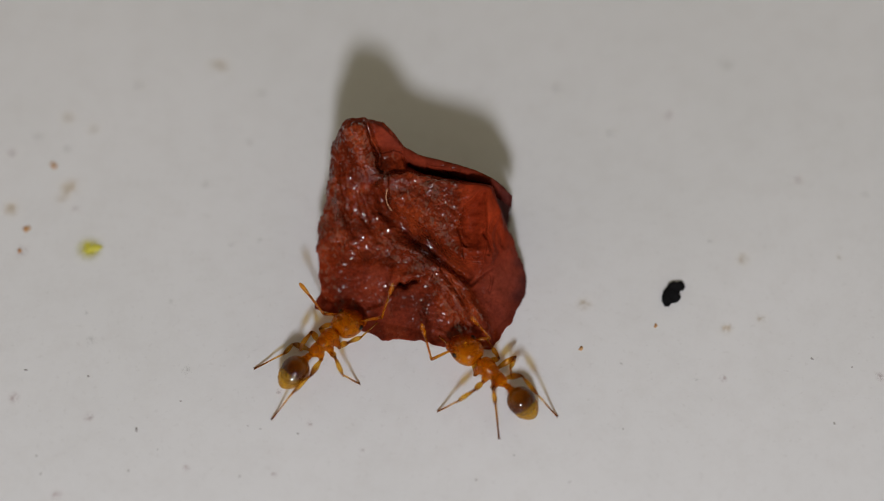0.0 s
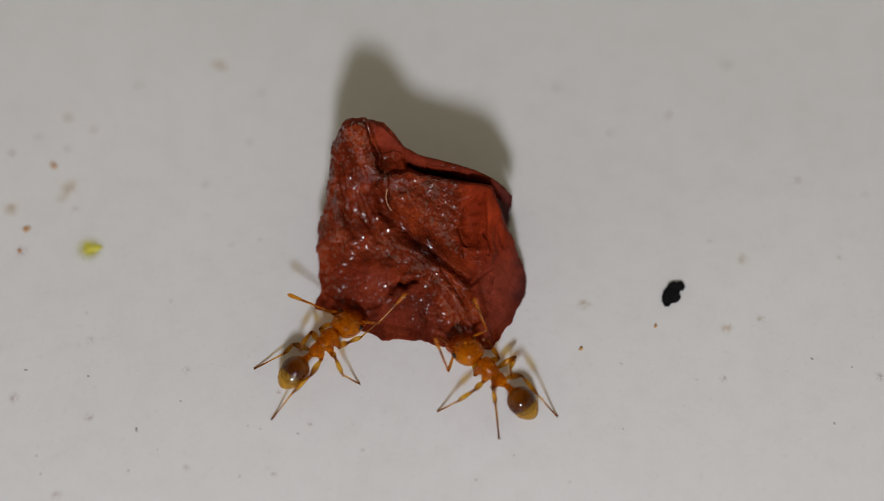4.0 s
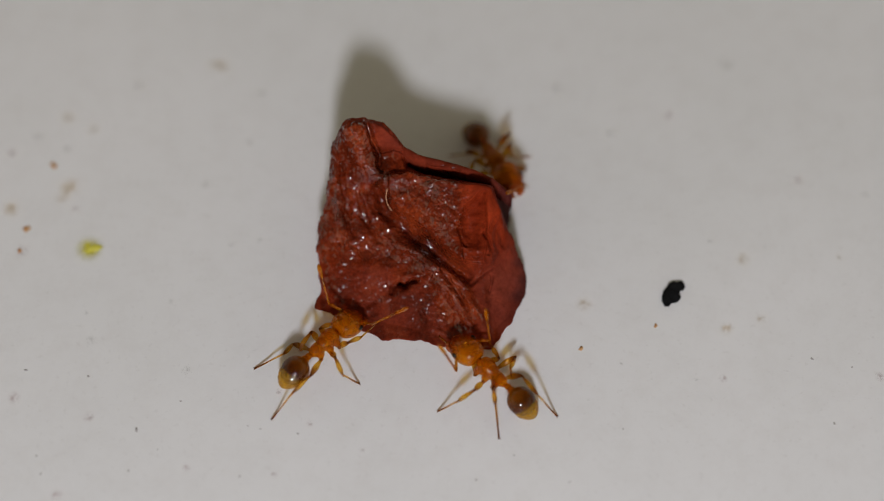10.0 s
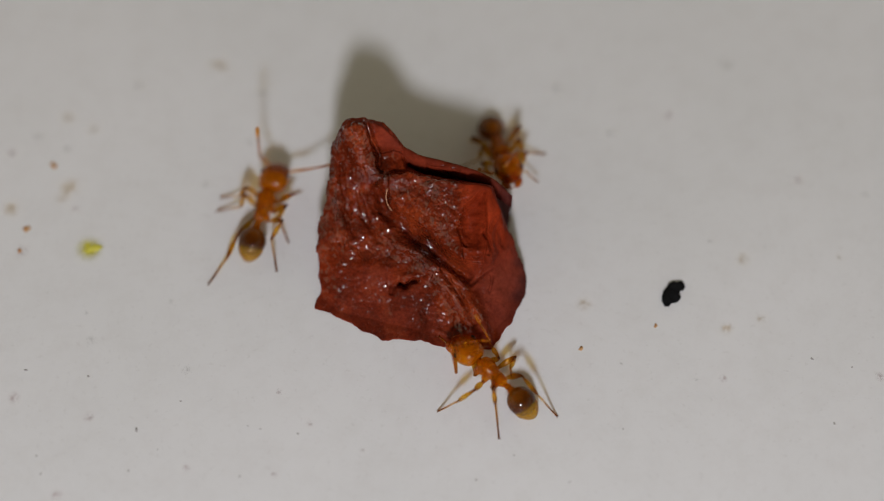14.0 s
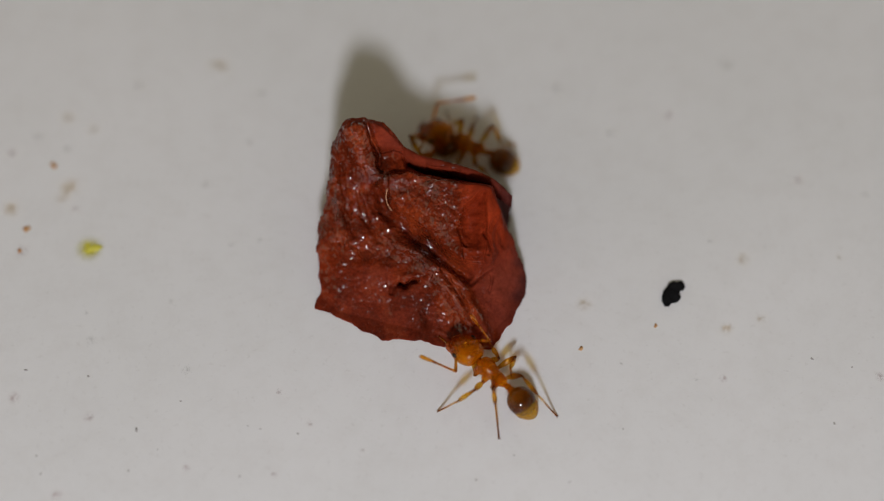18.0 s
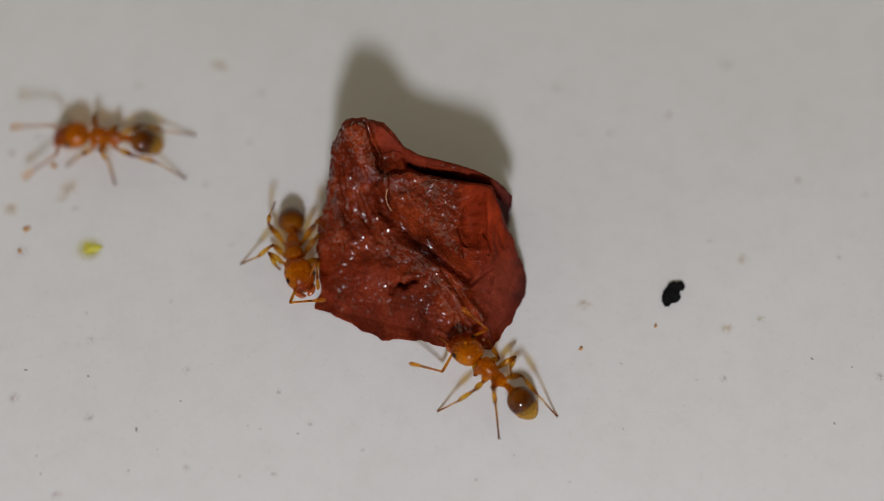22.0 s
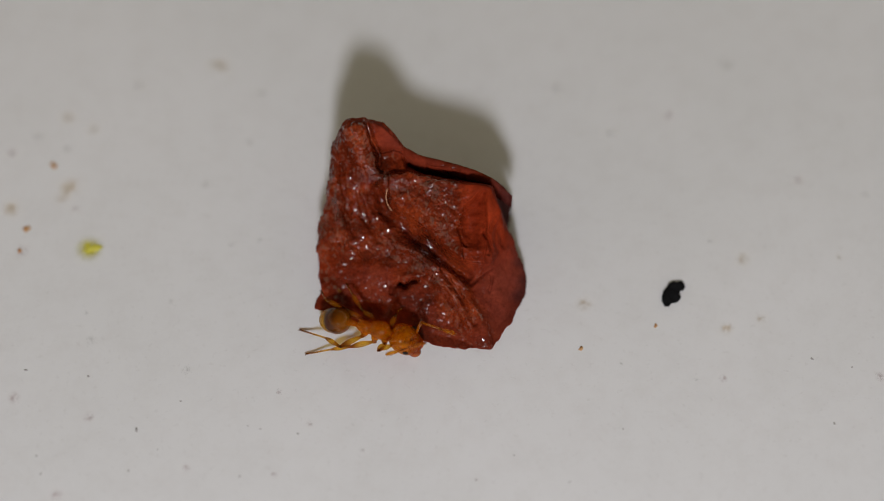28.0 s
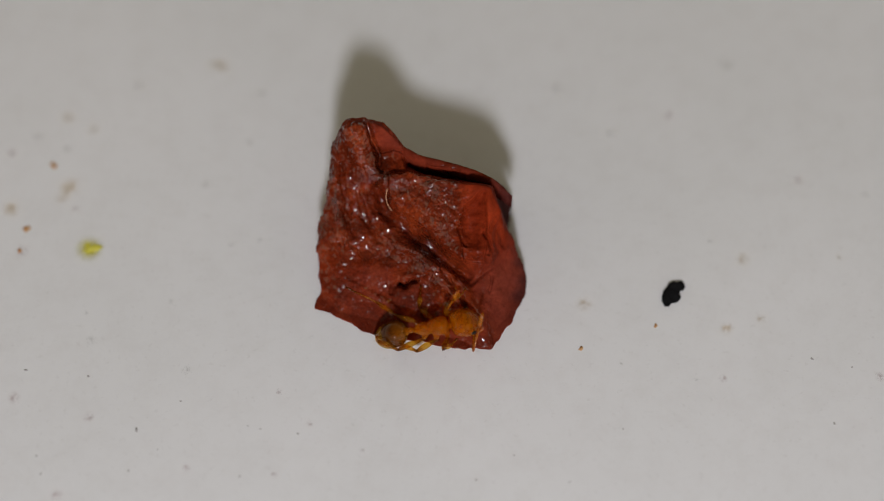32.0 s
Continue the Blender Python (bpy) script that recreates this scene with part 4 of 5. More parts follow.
def feeling(side, known, spans, seed):
    """Known antenna rows, with waving in the spans between them."""
    rows = sorted(known)
    for a, b in spans:
        rows += [r for r in waving(side, a, b, 0.3, seed) if all(abs(r[0] - k[0]) > 0.22 for k in known)]
    rows.sort()
    return [(0, *rows[0][1:])] * (rows[0][0] > 0) + rows + [(32, *rows[-1][1:])] * (rows[-1][0] < 32)


def motions():
    biter = [(0.0, -2.22, -2.25, 47, 0.00, 9, 0), (12.6, -2.22, -2.25, 47, 0.00, 9, 0), (13.0, -2.24, -2.10, 49), (13.1, -2.27, -2.09, 50), (13.2, -2.47, -2.15, 57), (13.3, -2.76, -2.06, 69), (13.4, -2.98, -1.97, 81), (13.5, -3.14, -1.77, 89), (13.6, -3.52, -1.33, 103), (13.8, -4.03, -0.29, 104), (14.0, -3.46, 0.84, 74), (14.1, -2.86, 1.27, 57), (14.2, -2.34, 1.29, 39), (14.3, -1.81, 1.36, 30), (14.5, -1.60, 1.35, 30), (15.2, -0.91, 1.90, 13), (16.4, -0.29, 1.74, 0), (16.7, 0.35, 1.64, -14, 0.00, -11, 0), (16.9, 1.63, 1.87, -1, 0.00, -11, 0), (17.0, 2.08, 1.49, -17, 0.00, -11, 0), (17.2, 2.66, 0.98, -39, 0.00, -11, 0), (17.4, 1.69, 2.02, 25, 0.00, -10, 0), (17.6, 0.78, 2.88, 95, 0.00, -10, 0), (17.8, 0.61, 2.60, 123, 0.00, -9, 0), (18.0, 0.41, 2.24, 162, 0.00, -8, 0), (18.2, 0.41, 2.37, 170, 0.00, -10, 0), (18.4, 0.71, 2.31, 180, 0.00, -11, 0), (18.6, 1.10, 2.03, 214, 0.00, -12, 0), (18.8, 1.19, 2.01, 223, 0.00, -13, 0), (19.0, 1.08, 1.95, 227, 0.00, -15, 0), (19.4, 0.62, 1.70, 196), (19.8, 0.15, 1.20, 178), (20.3, -0.70, 0.98, 182), (20.7, -1.30, 1.05, 200), (21.0, -1.72, 1.38, 228), (21.3, -2.10, 1.00, 250), (21.5, -2.51, 0.01, 262), (21.8, -2.82, -0.17, 270, 0.00, -5, 0), (22.0, -2.86, -0.27, 276, 0.00, -5, 0), (23.0, -2.81, -0.33, 272, 0.00, -3, 0), (23.6, -2.73, -0.69, 281, 0.00, -2, 0), (24.0, -2.72, -0.82, 283, 0.00, -1, 0), (24.5, -2.71, -0.83, 283, 0.00, -3, 0), (25.0, -2.70, -0.88, 282, 0.00, -5, 0), (25.5, -2.55, -1.03, 287, 0.00, -4, 0), (26.3, -2.31, -1.67, 306, 0.13, -4, 8), (27.0, -1.62, -1.96, 333, 0.13, -3, 8), (27.5, -1.33, -1.94, 339, 0.13, -3, 8), (28.0, -1.19, -1.97, 341, 0.13, -2, 8), (28.6, -1.20, -1.95, 344, 0.13, -2, 8), (29.0, -1.19, -1.96, 343, 0.13, -1, 8), (29.6, -0.91, -1.97, 343, 0.13, -2, 8), (30.0, -0.85, -2.09, 338, 0.13, -2, 8), (30.4, -0.44, -2.22, 337, 0.13, -3, 8), (31.0, -0.21, -2.19, 340, 0.13, -4, 8), (31.6, -0.18, -2.14, 345, 0.13, -6, 8), (32.0, -0.07, -1.90, 364, 0.13, -7, 8)]
    holder = [(0.0, 0.87, -2.80, 137, 0.00, -3, 0), (23.2, 0.87, -2.80, 137, 0.00, -3, 0), (23.4, 1.02, -2.78, 140), (23.5, 1.04, -2.93, 151), (23.6, 1.09, -3.06, 166), (23.7, 1.19, -3.12, 182), (23.8, 1.15, -3.22, 206, 0.00, -2, 0), (24.0, 1.32, -3.23, 232, 0.00, -2, 0), (24.2, 1.17, -3.36, 230, 0.00, -1, 0), (24.3, 0.95, -3.54, 232, 0.00, -1, 0), (24.4, 0.69, -3.52, 222), (24.5, 0.45, -3.66, 219), (24.6, 0.27, -3.72, 215), (24.8, -0.41, -3.81, 205, 0.00, 1, 0), (25.0, -1.02, -4.04, 208, 0.00, 1, 0), (25.1, -1.61, -3.86, 185, 0.00, 1, 0), (25.2, -2.24, -3.48, 161, 0.00, 1, 0), (25.3, -2.38, -3.33, 152, 0.00, 1, 0), (25.5, -2.44, -3.15, 147), (25.9, -3.24, -2.93, 160), (26.4, -5.23, -3.13, 191), (27.0, -8.31, -3.64, 198), (27.4, -10.26, -3.89, 196), (32.0, -10.26, -3.89, 196)]
    runner = [(0.0, -2.00, 9.32, -89), (6.0, -1.87, 9.00, -89), (6.6, -1.67, 7.26, -93), (6.8, -1.40, 6.39, -89), (7.0, -0.66, 5.81, -82), (7.2, -0.72, 4.98, -84), (7.4, -0.23, 4.27, -69), (7.6, -0.17, 3.80, -83), (7.8, 0.08, 3.26, -73), (8.0, 0.21, 2.68, -77), (8.2, 0.36, 2.57, -76), (8.4, 0.58, 2.35, -67), (8.6, 0.76, 1.99, -68), (9.0, 0.95, 1.80, -68, 0.00, -8, 0), (9.5, 1.00, 1.82, -66, 0.00, -8, 0), (10.0, 1.06, 1.84, -64, 0.00, -8, 0), (10.5, 1.15, 1.82, -65, 0.00, -9, 0), (11.0, 1.13, 1.84, -61, 0.00, -9, 0), (12.0, 1.23, 1.84, -64, 0.00, -9, 0), (13.0, 1.31, 1.87, -67, 0.00, -12, 0), (13.7, 1.29, 1.90, -72, 0.00, -14, 0), (14.0, 1.19, 1.98, -76, 0.00, -15, 0), (14.1, 1.15, 2.08, -80, 0.00, -15, 0), (14.2, 1.08, 1.99, -87, 0.10, -29, 0), (14.5, 0.94, 1.85, -88, 0.26, -30, 0), (15.2, 0.58, 2.71, -133, 0.10, -8, 0), (16.0, 0.18, 2.81, -155), (16.5, -0.01, 2.91, -151, 0.00, -4, 0), (16.9, -0.12, 2.88, -136, 0.00, -4, 0), (17.0, -0.18, 2.85, -133, 0.00, -4, 0), (17.2, -0.28, 2.80, -127, 0.00, -4, 0), (17.4, -0.33, 2.40, -116), (17.6, -0.45, 2.08, -106), (17.8, -0.50, 1.85, -118), (18.0, -0.50, 1.70, -135), (18.4, -0.65, 1.30, -165), (19.0, -0.95, 1.15, -178), (19.7, -1.40, 1.45, -140), (20.0, -1.72, 1.50, -117), (20.2, -2.37, 1.11, -118), (20.4, -2.78, 0.38, -122), (20.6, -3.32, -0.55, -135), (20.8, -4.60, -0.89, -171), (21.0, -6.31, -1.18, -182), (21.1, -6.52, -0.32, -223), (21.2, -6.28, 0.53, -255), (21.3, -5.61, 1.40, -280), (21.4, -4.93, 1.94, -295), (21.5, -3.98, 2.74, -302), (21.6, -3.72, 2.97, -297), (21.7, -4.29, 3.11, -249), (21.8, -5.36, 2.76, -220), (22.0, -6.77, 2.39, -182), (22.1, -6.39, 1.46, -128), (22.2, -5.64, 0.41, -103), (22.4, -4.71, -2.61, -84), (22.6, -4.07, -5.78, -83), (22.8, -2.68, -6.13, 0), (23.0, -0.45, -4.70, 31), (23.2, -0.29, -4.76, 24), (23.4, -1.11, -4.32, 80), (23.5, -2.27, -3.14, 112), (23.6, -3.17, -2.31, 118), (23.7, -3.80, -1.54, 114), (23.8, -4.27, -0.71, 113), (24.0, -3.57, 2.31, 64), (24.1, -2.04, 3.32, 38), (24.2, -0.51, 3.85, 8), (24.3, 0.60, 3.46, 3), (24.4, 2.10, 3.04, -9), (24.5, 3.15, 2.59, -26), (24.6, 4.42, 1.83, -28), (24.7, 5.43, 0.97, -45), (24.8, 5.44, 0.95, -44), (24.9, 5.16, 2.07, 18), (25.0, 4.46, 2.91, 58), (25.1, 3.62, 3.78, 96), (25.2, 2.29, 4.55, 128), (25.3, 1.38, 5.50, 115), (25.5, 0.37, 6.96, 107), (26.0, -0.24, 8.58, 94), (32.0, -0.24, 8.58, 94)]
    for ant, rows in ((ANT_BITER, biter), (ANT_HOLDER, holder), (ANT_RUNNER, runner)):
        walk(ant, [(r[0], ant_pose(r)) for r in rows])
    nods = [(0, 0, 0), (13.0, 0, 0), (21.6, 0, 0), (22.0, 16, 6), (23.0, 10, 4), (23.6, 24, 6), (24.0, 34, 8), (24.6, 22, 4), (25.0, 12, 2), (26.3, 4, 14), (28.0, 0, 28), (29.0, 4, 18), (30.0, 0, 26), (31.0, 2, 26), (32.0, 12, 24)]
    walk(BITER_LIMBS["head"], [(t, head_turn(nods, t)) for t, left, down in nods])
    glances = [(0, 0, 0), (23.5, 0, 0), (23.8, 20, 4), (24.0, 26, 4), (24.2, 14, 2), (24.4, -6, 0), (24.7, -4, 0), (25.0, 0, 0), (32, 0, 0)]
    walk(HOLDER_LIMBS["head"], [(t, head_turn(glances, t)) for t, left, down in glances])
    feet_a = [(0.47, 0.06, 0.61, 6, 35, 52), (0.96, -0.39, 0.46, 3, 2, 14), (-0.27, 0.36, -0.03, 30, 61, -32), (-0.03, -0.93, 0.01, 16, 47, -41), (-1.13, 0.74, -0.17, 151, 28, 95), (-1.64, -0.25, -0.25, 178, 39, -8)]
    feet_b = [(1.2, 0.08, 0.22, 0, 5, 150), (0.57, -0.55, 0.13, -30, 40, 17), (0.23, 1.14, -0.00, -76, 40, -23), (-0.29, -0.33, 0.03, -89, 81, 42), (-0.97, 0.77, 0.06, 140, 19, -24), (-1.46, -0.30, 0.09, -168, 44, -26)]
    feet_back = [(0.6, 0.45, 0.01), (0.6, -0.5, 0.01), (0.0, 0.85, 0.01), (-0.05, -0.9, 0.01), (-0.8, 0.75, 0.01), (-0.8, -0.75, 0.01)]
    key_legs(BITER_LIMBS, biter, [(13.1, 14.6), (15.0, 18.8), (19.2, 21.8), (25.4, 27.4)], [(0, 13.05, feet_a)], [(14.0, 0, 0.10, 0.98, 0.02), (14.0, 1, 0.64, -0.46, 0.02), (14.0, 2, -0.22, 0.95, 0.02), (14.0, 3, -0.47, -0.59, 0.02), (14.0, 4, -1.89, 0.58, 0.02), (14.0, 5, -1.19, -0.60, 0.02), (22.0, 0, 0.65, 0.47, 0.39, 1, -35, 17), (22.0, 1, 0.14, -0.30, 0.00, 164, 64, -22), (22.0, 2, -0.40, 0.54, 0.40, 177, 47, 75), (22.0, 3, -0.07, -1.04, 0.02, -110, 45, -2), (22.0, 4, -0.66, 0.55, 0.51, 178, 49, 54), (22.0, 5, -1.06, -0.28, 0.59, 139, 61, 94), (23.0, 0, 0.55, 0.50, 0.23, -169, 60, -39), (23.0, 1, 0.19, -0.19, 0.00, -176, 52, -11), (23.0, 2, -0.50, 0.46, 0.37, -180, 52, 111), (23.0, 3, -0.07, -0.98, 0.02, -102, 45, -104), (23.0, 4, -0.95, 0.45, 0.40, 169, 74, 141), (23.0, 5, -1.15, -0.42, 0.54, -178, 33, 99), (24.0, 0, 0.67, 0.53, 0.41, 61, 59, 77), (24.0, 1, 0.22, -0.22, 0.01, 175, 58, -5), (24.0, 2, -1.04, 0.57, 0.10, 174, 57, -53), (24.0, 3, -0.77, -0.92, 0.03, -157, 51, -55), (24.0, 4, -1.03, 0.58, 0.32, 146, 64, 150), (24.0, 5, -1.10, -0.24, 0.45, 162, 42, 96), (25.0, 0, 0.37, 0.56, -0.02, 49, 41, -29), (25.0, 1, 0.24, -0.25, -0.01, 177, 51, -8), (25.0, 2, -0.75, 0.53, 0.38, 168, 48, 141), (25.0, 3, -0.79, -0.95, 0.08, -156, 46, -76), (25.0, 4, -0.90, 0.50, 0.38, -58, 75, 142), (25.0, 5, -1.14, -0.28, 0.51, 168, 43, 103), (28.0, 0, 0.22, 0.73, -0.08, 94, 61, 22), (28.0, 1, 0.30, -0.01, -0.13, 89, 66, -1), (28.0, 2, -0.98, 0.85, 0.06, 129, 45, -94), (28.0, 3, -1.25, -0.76, 0.03, -115, 20, 0), (28.0, 4, -1.33, 0.49, 0.23, 131, 50, 113), (28.0, 5, -1.51, -0.30, -0.02, 172, 20, 15), (29.0, 0, 0.35, 0.78, 0.03, 87, 59, 36), (29.0, 1, 0.46, -0.21, 0.42, -86, 117, -20), (29.0, 2, -0.96, 0.88, 0.02, 117, 56, -93), (29.0, 3, -1.20, -0.75, 0.01, -155, 4, -13), (29.0, 4, -1.31, 0.53, 0.21, 129, 52, 113), (29.0, 5, -1.51, -0.26, -0.06, 172, 10, 1), (30.0, 0, 0.13, 0.80, -0.14, 109, 63, 9), (30.0, 1, 0.36, 0.09, -0.14, 99, 60, 7), (30.0, 2, -0.04, 1.26, -0.04, 85, 39, -28), (30.0, 3, -0.08, -0.10, 0.40, 104, 53, 0), (30.0, 4, -1.61, 0.74, 0.07, 127, 46, -97), (30.0, 5, -1.84, -0.39, 0.00, 169, 38, 13), (31.0, 0, 0.75, 0.95, -0.14, 95, 46, 9), (31.0, 1, 0.37, -0.09, 0.38, 101, 56, -11), (31.0, 2, -0.55, 0.68, 0.01, 118, 49, 150), (31.0, 3, -0.72, 0.02, 0.15, 117, 41, 93), (31.0, 4, -1.66, 0.50, 0.00, 130, 53, -76), (31.0, 5, -1.30, 0.11, -0.04, 127, 49, 72), (32.0, 0, 0.64, 0.80, 0.22, 74, 51, 24), (32.0, 1, 0.37, -0.28, 0.38, 71, 56, -5), (32.0, 2, -0.22, 1.02, 0.18, 87, 37, 161), (32.0, 3, -0.84, 0.00, 0.02, 63, 54, 105), (32.0, 4, -1.82, 1.07, 0.58, -107, 21, -96), (32.0, 5, -1.21, 0.17, 0.01, 85, 57, 98)])
    key_legs(HOLDER_LIMBS, holder, [(23.2, 27.4)], [(0, 23.0, feet_b)], [(24.5, 2, -0.46, 0.85, 0.02), (24.5, 3, -0.70, -0.75, 0.02), (24.5, 4, -1.66, 0.58, 0.02), (24.5, 5, -1.67, -0.65, 0.02), (24.0, 0, 0.67, 0.12, -0.01, 77, 20, 0), (24.0, 1, 0.48, -0.88, -0.00, -35, 3, -5), (24.0, 2, 0.61, 0.57, -0.01, 12, 29, 22), (24.0, 3, 0.09, -0.92, 0.01, -80, 60, -102), (24.0, 4, -0.75, 0.93, 0.04, 136, 56, -47), (24.0, 5, -1.09, -0.07, 0.05, -167, 69, 75), (25.0, 0, 0.45, 0.05, 0.02, -153, 20, 0), (25.0, 1, 0.33, -0.41, 0.02, -67, 73, -25), (25.0, 2, -0.12, 1.14, 0.01, 84, 18, -21), (25.0, 3, -0.26, -0.42, 0.01, -90, 76, 89), (25.0, 4, -1.73, 0.91, -0.02, 165, 19, -81), (25.0, 5, -0.86, -0.45, -0.00, -147, 66, 90)])
    key_legs(RUNNER_LIMBS, runner, [(6.0, 9.0), (14.0, 16.4), (16.8, 26.0)], [(9.2, 13.8, feet_back)], [(20.0, 1, 0.75, -0.12, 0.02), (20.0, 3, 0.10, -0.32, 0.02), (20.0, 5, -0.80, -0.34, 0.02), (21.0, 0, 0.13, 0.70, 0.02), (21.0, 1, 0.32, -0.49, 0.02), (21.0, 2, -0.14, 1.12, 0.02), (21.0, 3, -0.27, -0.47, 0.02), (21.0, 4, -1.89, 0.73, 0.02), (21.0, 5, -1.13, -0.44, 0.02), (22.0, 0, 0.70, 0.45, 0.02), (22.0, 2, -0.30, 0.87, 0.02), (22.0, 4, -1.67, 0.68, 0.02), (22.0, 5, -1.77, -0.36, 0.02), (23.0, 1, 0.88, -0.35, 0.02), (23.0, 2, 0.04, 1.18, 0.02), (23.0, 3, -0.39, -0.45, 0.02), (23.0, 4, -1.65, 0.50, 0.02), (24.0, 1, -0.15, -0.87, 0.02), (24.0, 4, -1.24, 0.48, 0.02), (24.0, 5, -1.78, -0.72, 0.02), (24.5, 1, 0.40, -0.10, 0.02), (24.5, 3, -0.42, -0.97, 0.02), (25.0, 1, 1.20, -0.42, 0.02), (25.0, 2, 0.06, 1.05, 0.02), (25.0, 3, -0.47, -0.97, 0.02), (25.0, 4, -1.18, 0.79, 0.02), (25.0, 5, -1.27, -0.45, 0.02), (9.2, 0, 0.67, 0.48, 0.10), (9.2, 1, 0.53, -0.26, 0.30), (9.2, 2, 0.46, 1.09, 0.02), (9.2, 3, -0.48, -0.46, 0.02), (9.2, 4, -0.29, 1.08, 0.02), (9.2, 5, -1.64, -0.74, 0.02), (11.0, 0, 0.64, 0.29, 0.10), (11.0, 1, 0.43, -0.44, 0.30), (11.0, 2, 0.49, 0.91, 0.02), (11.0, 3, -0.59, -0.54, 0.02), (11.0, 4, -0.25, 0.97, 0.02), (11.0, 5, -1.77, -0.70, 0.02), (13.0, 0, 0.58, 0.16, 0.10), (13.0, 1, 0.40, -0.57, 0.30), (13.0, 2, 0.47, 0.90, 0.02), (13.0, 3, -0.63, -0.71, 0.02), (13.0, 4, -0.34, 0.82, 0.02), (13.0, 5, -1.42, -0.79, 0.02), (13.7, 0, 0.62, 0.20, 0.10), (13.7, 1, 0.47, -0.54, 0.30), (13.7, 2, 0.47, 0.93, 0.02), (13.7, 3, -0.54, -0.73, 0.02), (13.7, 4, -0.33, 0.80, 0.02), (13.7, 5, -1.33, -0.86, 0.02)])
    key_antenna(BITER_LIMBS, 1, feeling(1, [(0.0, 135, 1, 101, 42), (0.5, 123, 8, 89, 68), (1.0, 122, 8, 73, 69), (1.5, 137, 23, 100, 47), (2.0, 139, 34, 99, 50), (2.5, 159, 41, 122, 9), (3.0, 160, 36, 120, 10), (3.5, 146, 18, 135, 8), (5.5, 121, 33, 73, 40), (6.0, 96, 20, 60, 43), (7.0, 123, 8, 88, 54), (7.5, 146, 18, 114, 35), (8.0, 155, 21, 110, 15), (9.0, 130, 4, 0, 64), (10.0, 127, 32, 70, 46), (11.0, 161, 21, 127, 6), (12.0, 129, 19, -39, 49), (13.0, 110, 69, 6, 53), (14.0, 90, 64, 16, 80), (17.0, -13, 23, -40, 20), (21.0, 0, -22, -10, -10), (22.0, 125, 62, -1, 14), (23.0, 128, 54, 14, 4), (24.0, 63, 34, 36, -20), (25.0, 77, 18, 14, 8), (27.5, 62, 79, -37, 47), (28.0, 62, 65, -9, 18), (28.6, 134, 62, 24, 72), (29.0, 129, 20, 41, 19), (29.6, 93, 20, -19, 36), (30.0, 64, 14, -27, 27), (30.4, 84, 44, -25, 44), (31.0, 82, 32, 12, 44), (31.6, 14, 75, -164, 71), (32.0, 168, 17, 17, 65)] + folded(1, (14.3, 16.4, 17.8, 18.1, 20.1, 20.45, 20.8)), [(13.3, 21.6), (25.2, 27.4)], 3), nods)
    key_antenna(BITER_LIMBS, -1, feeling(-1, [(0.0, -53, 32, 15, 66), (0.5, -68, 39, -64, 54), (1.0, -90, 30, -57, 48), (1.5, -86, 16, -66, 51), (2.0, -97, 24, -19, 50), (2.5, -66, 53, 13, 65), (3.0, -91, 42, -39, 51), (3.5, -83, 36, -8, 37), (5.5, -73, 38, -26, 50), (6.0, -31, 9, 13, 56), (7.0, -93, 45, -16, 60), (7.5, -80, 25, 0, 73), (8.0, -34, 45, 66, 76), (9.0, -111, -2, -66, 45), (10.0, -96, 44, -38, 36), (11.0, -81, 33, 75, 74), (12.0, -120, 44, -96, -21), (13.0, -106, 29, -77, -15), (14.0, -70, 8, -88, 35), (17.0, -94, -15, -55, -15), (22.0, -19, 12, 71, 25), (23.0, -60, 63, 39, 19), (24.0, -68, 46, 51, 13), (25.0, -108, 4, 7, 19), (27.5, -22, 53, -135, 44), (28.0, 11, 52, -141, 12), (28.6, -121, -6, -7, 29), (29.0, -53, 27, 38, 21), (29.6, -92, 31, 22, 42), (30.0, -112, 19, 17, 29), (30.4, -90, 37, 35, 50), (31.0, -6, 59, -124, 27), (31.6, -87, 27, 9, 63), (32.0, -99, 4, 63, 40)] + folded(-1, (14.3, 16.4, 17.8, 18.1, 20.1, 20.45, 20.8)) + [(20.88, -50, 10, -70, 5), (20.96, -15, 8, 25, 0), (21.05, 15, 8, 95, 0)], [(13.3, 21.6), (25.2, 27.4)], 4), nods)
    key_antenna(HOLDER_LIMBS, 1, feeling(1, [(0.0, 67, -9, -22, 52), (0.5, 116, 6, -12, 47), (1.0, 107, -2, -16, 70), (1.5, 129, 1, 60, 28), (2.0, 115, 17, 59, 18), (2.5, 111, 15, 44, 4), (3.0, 102, 1, 25, 54), (3.5, 119, 3, -15, 57), (5.5, 107, -2, 21, 31), (6.0, 106, -18, 34, 35), (7.0, 93, -19, -22, 47), (7.5, 112, -2, 13, 59), (8.0, 120, -4, 58, 29), (9.0, 118, -3, 15, 51), (10.0, 134, 9, 12, 59), (11.0, 130, -2, 49, 39), (12.0, 119, 8, -11, 25), (13.0, 134, -7, -3, 60), (14.0, 134, -1, -15, 72), (17.0, 128, 9, 42, 5), (19.0, 138, -0, 19, 57), (20.0, 128, -3, 13, 61), (21.0, 128, -10, 46, 27), (22.0, 102, -22, 48, 37), (23.0, 124, 1, 26, 31), (24.0, 120, 40, 35, 10), (24.5, 55, 42, 24, -21), (25.0, 38, 28, 21, 12)], [(23.3, 27.4)], 5), glances)
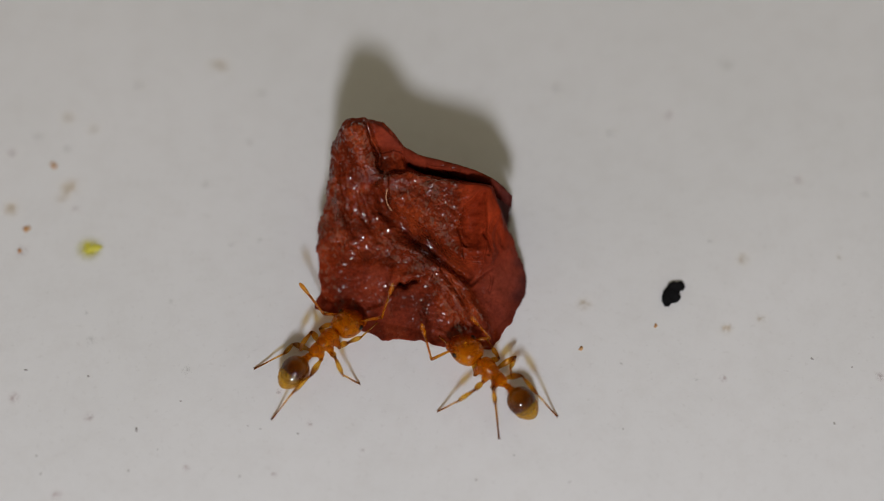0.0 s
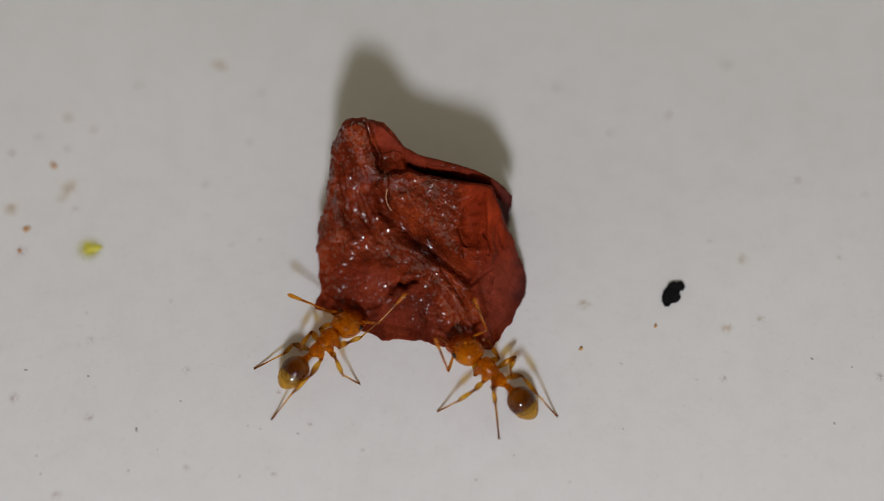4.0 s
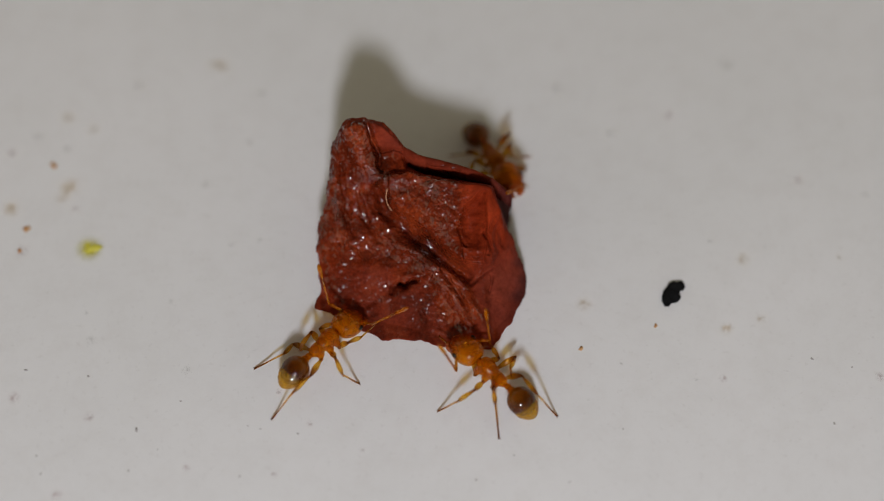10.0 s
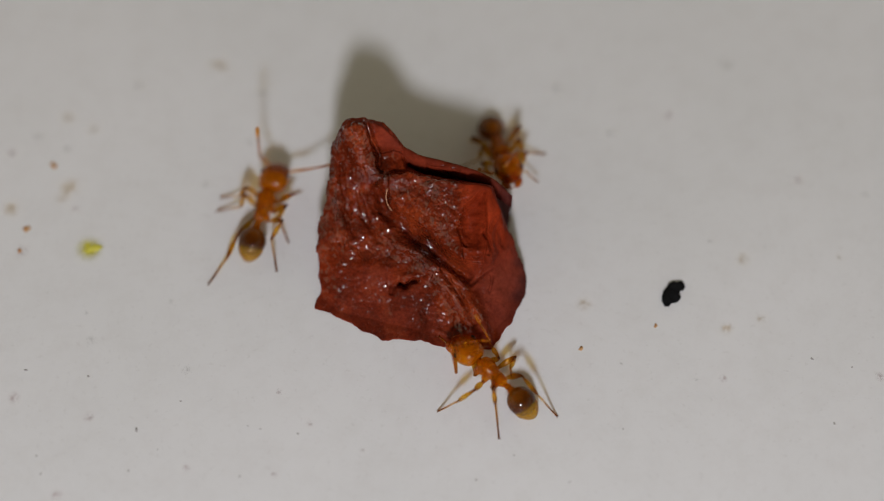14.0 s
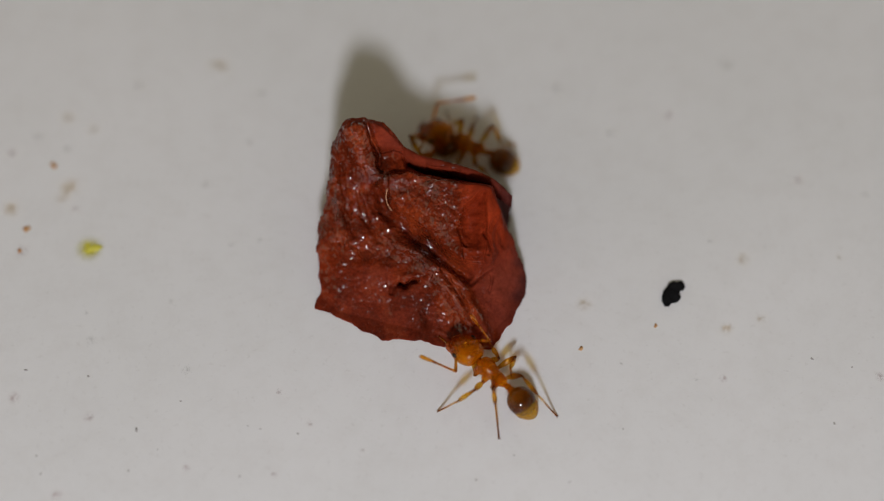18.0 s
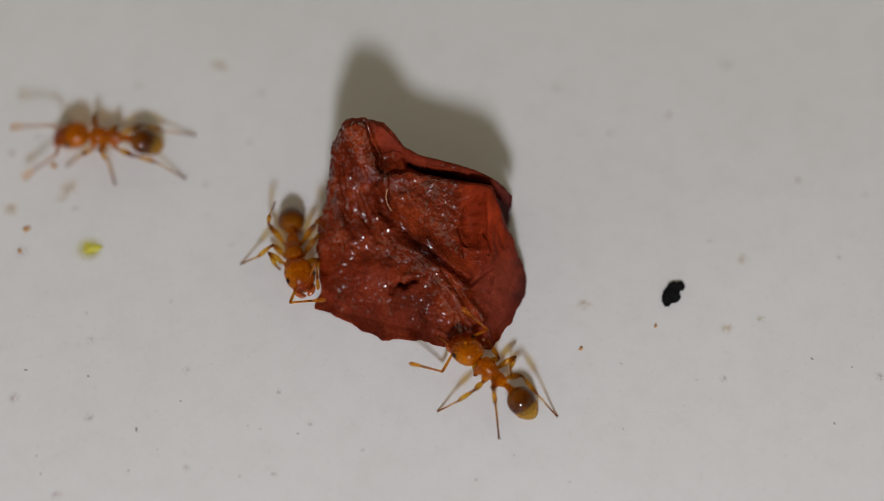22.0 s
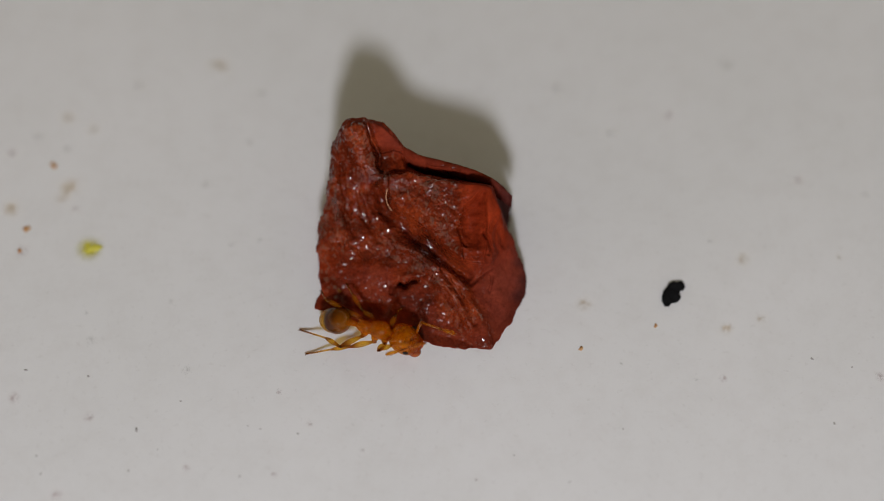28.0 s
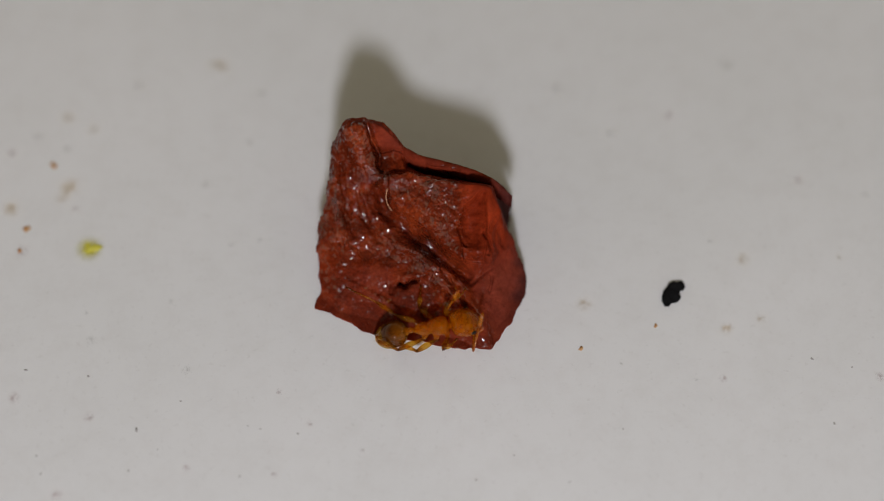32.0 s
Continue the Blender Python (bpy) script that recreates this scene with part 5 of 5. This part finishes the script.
    key_antenna(HOLDER_LIMBS, -1, feeling(-1, [(0.0, -132, 5, 28, 60), (0.5, -138, -2, 13, 67), (1.0, -140, 20, -40, 49), (1.5, -138, -2, 8, 71), (2.0, -147, 19, 14, 46), (2.5, -147, 19, 9, 60), (3.0, -123, 6, 23, 78), (3.5, -118, 31, -14, 62), (5.5, -148, 6, -13, 48), (6.0, -138, -3, -13, 49), (7.0, -133, 0, -59, 54), (7.5, -116, 32, -2, 42), (8.0, -144, 13, 10, 58), (9.0, -136, -1, 12, 57), (10.0, -135, -1, -25, 65), (11.0, -144, 13, 25, 49), (12.0, -136, -1, 25, 69), (13.0, -109, 12, 15, 54), (14.0, -136, -1, 9, 61), (17.0, -136, -1, 13, 55), (19.0, -136, -1, 13, 55), (20.0, -135, -1, -20, 70), (21.0, -135, 3, 10, 46), (22.0, -113, 11, 26, 47), (23.0, -133, 0, 1, 47), (24.0, -54, 0, 50, 0), (24.5, -65, 30, 4, 6), (25.0, -49, 12, -24, 2)], [(23.3, 27.4)], 6), glances)
    key_antenna(RUNNER_LIMBS, 1, feeling(1, [(20.0, 18, 4, 4, -10), (8.8, 37, 36, -44, 20), (9.0, 26, 46, -48, 18), (11.0, -6, 36, -58, 47), (13.0, -11, 30, -72, 28), (14.0, 147, 73, -34, 19), (20.4, 69, 35, 62, -24), (21.0, 49, 16, 33, 32), (22.0, 80, 20, 38, -10), (23.0, 113, 50, -56, 68), (24.0, 114, 69, 76, 74), (24.5, -54, 12, -32, -24), (25.0, 112, 0, 124, 64)] + folded(1, (18.1, 18.5, 19.0, 19.4)), [(6.0, 8.6), (14.2, 26.0)], 7))
    key_antenna(RUNNER_LIMBS, -1, feeling(-1, [(20.0, -14, 4, 2, -10), (8.8, -89, 44, -48, 47), (9.0, -113, 31, -49, 47), (11.0, -128, 3, -74, 42), (13.0, -117, -2, -62, 44), (14.0, -94, 27, -17, 46), (20.4, 37, 37, 21, -27), (21.0, -93, 29, 22, 63), (22.0, 38, 60, 11, 8), (23.0, -38, 32, -34, 35), (24.0, -91, 26, -67, 8), (24.5, 50, 51, 15, 1), (25.0, -40, 49, -93, 76)] + folded(-1, (18.1, 18.5, 19.0, 19.4)), [(6.0, 8.6), (14.2, 26.0)], 8))


motions()
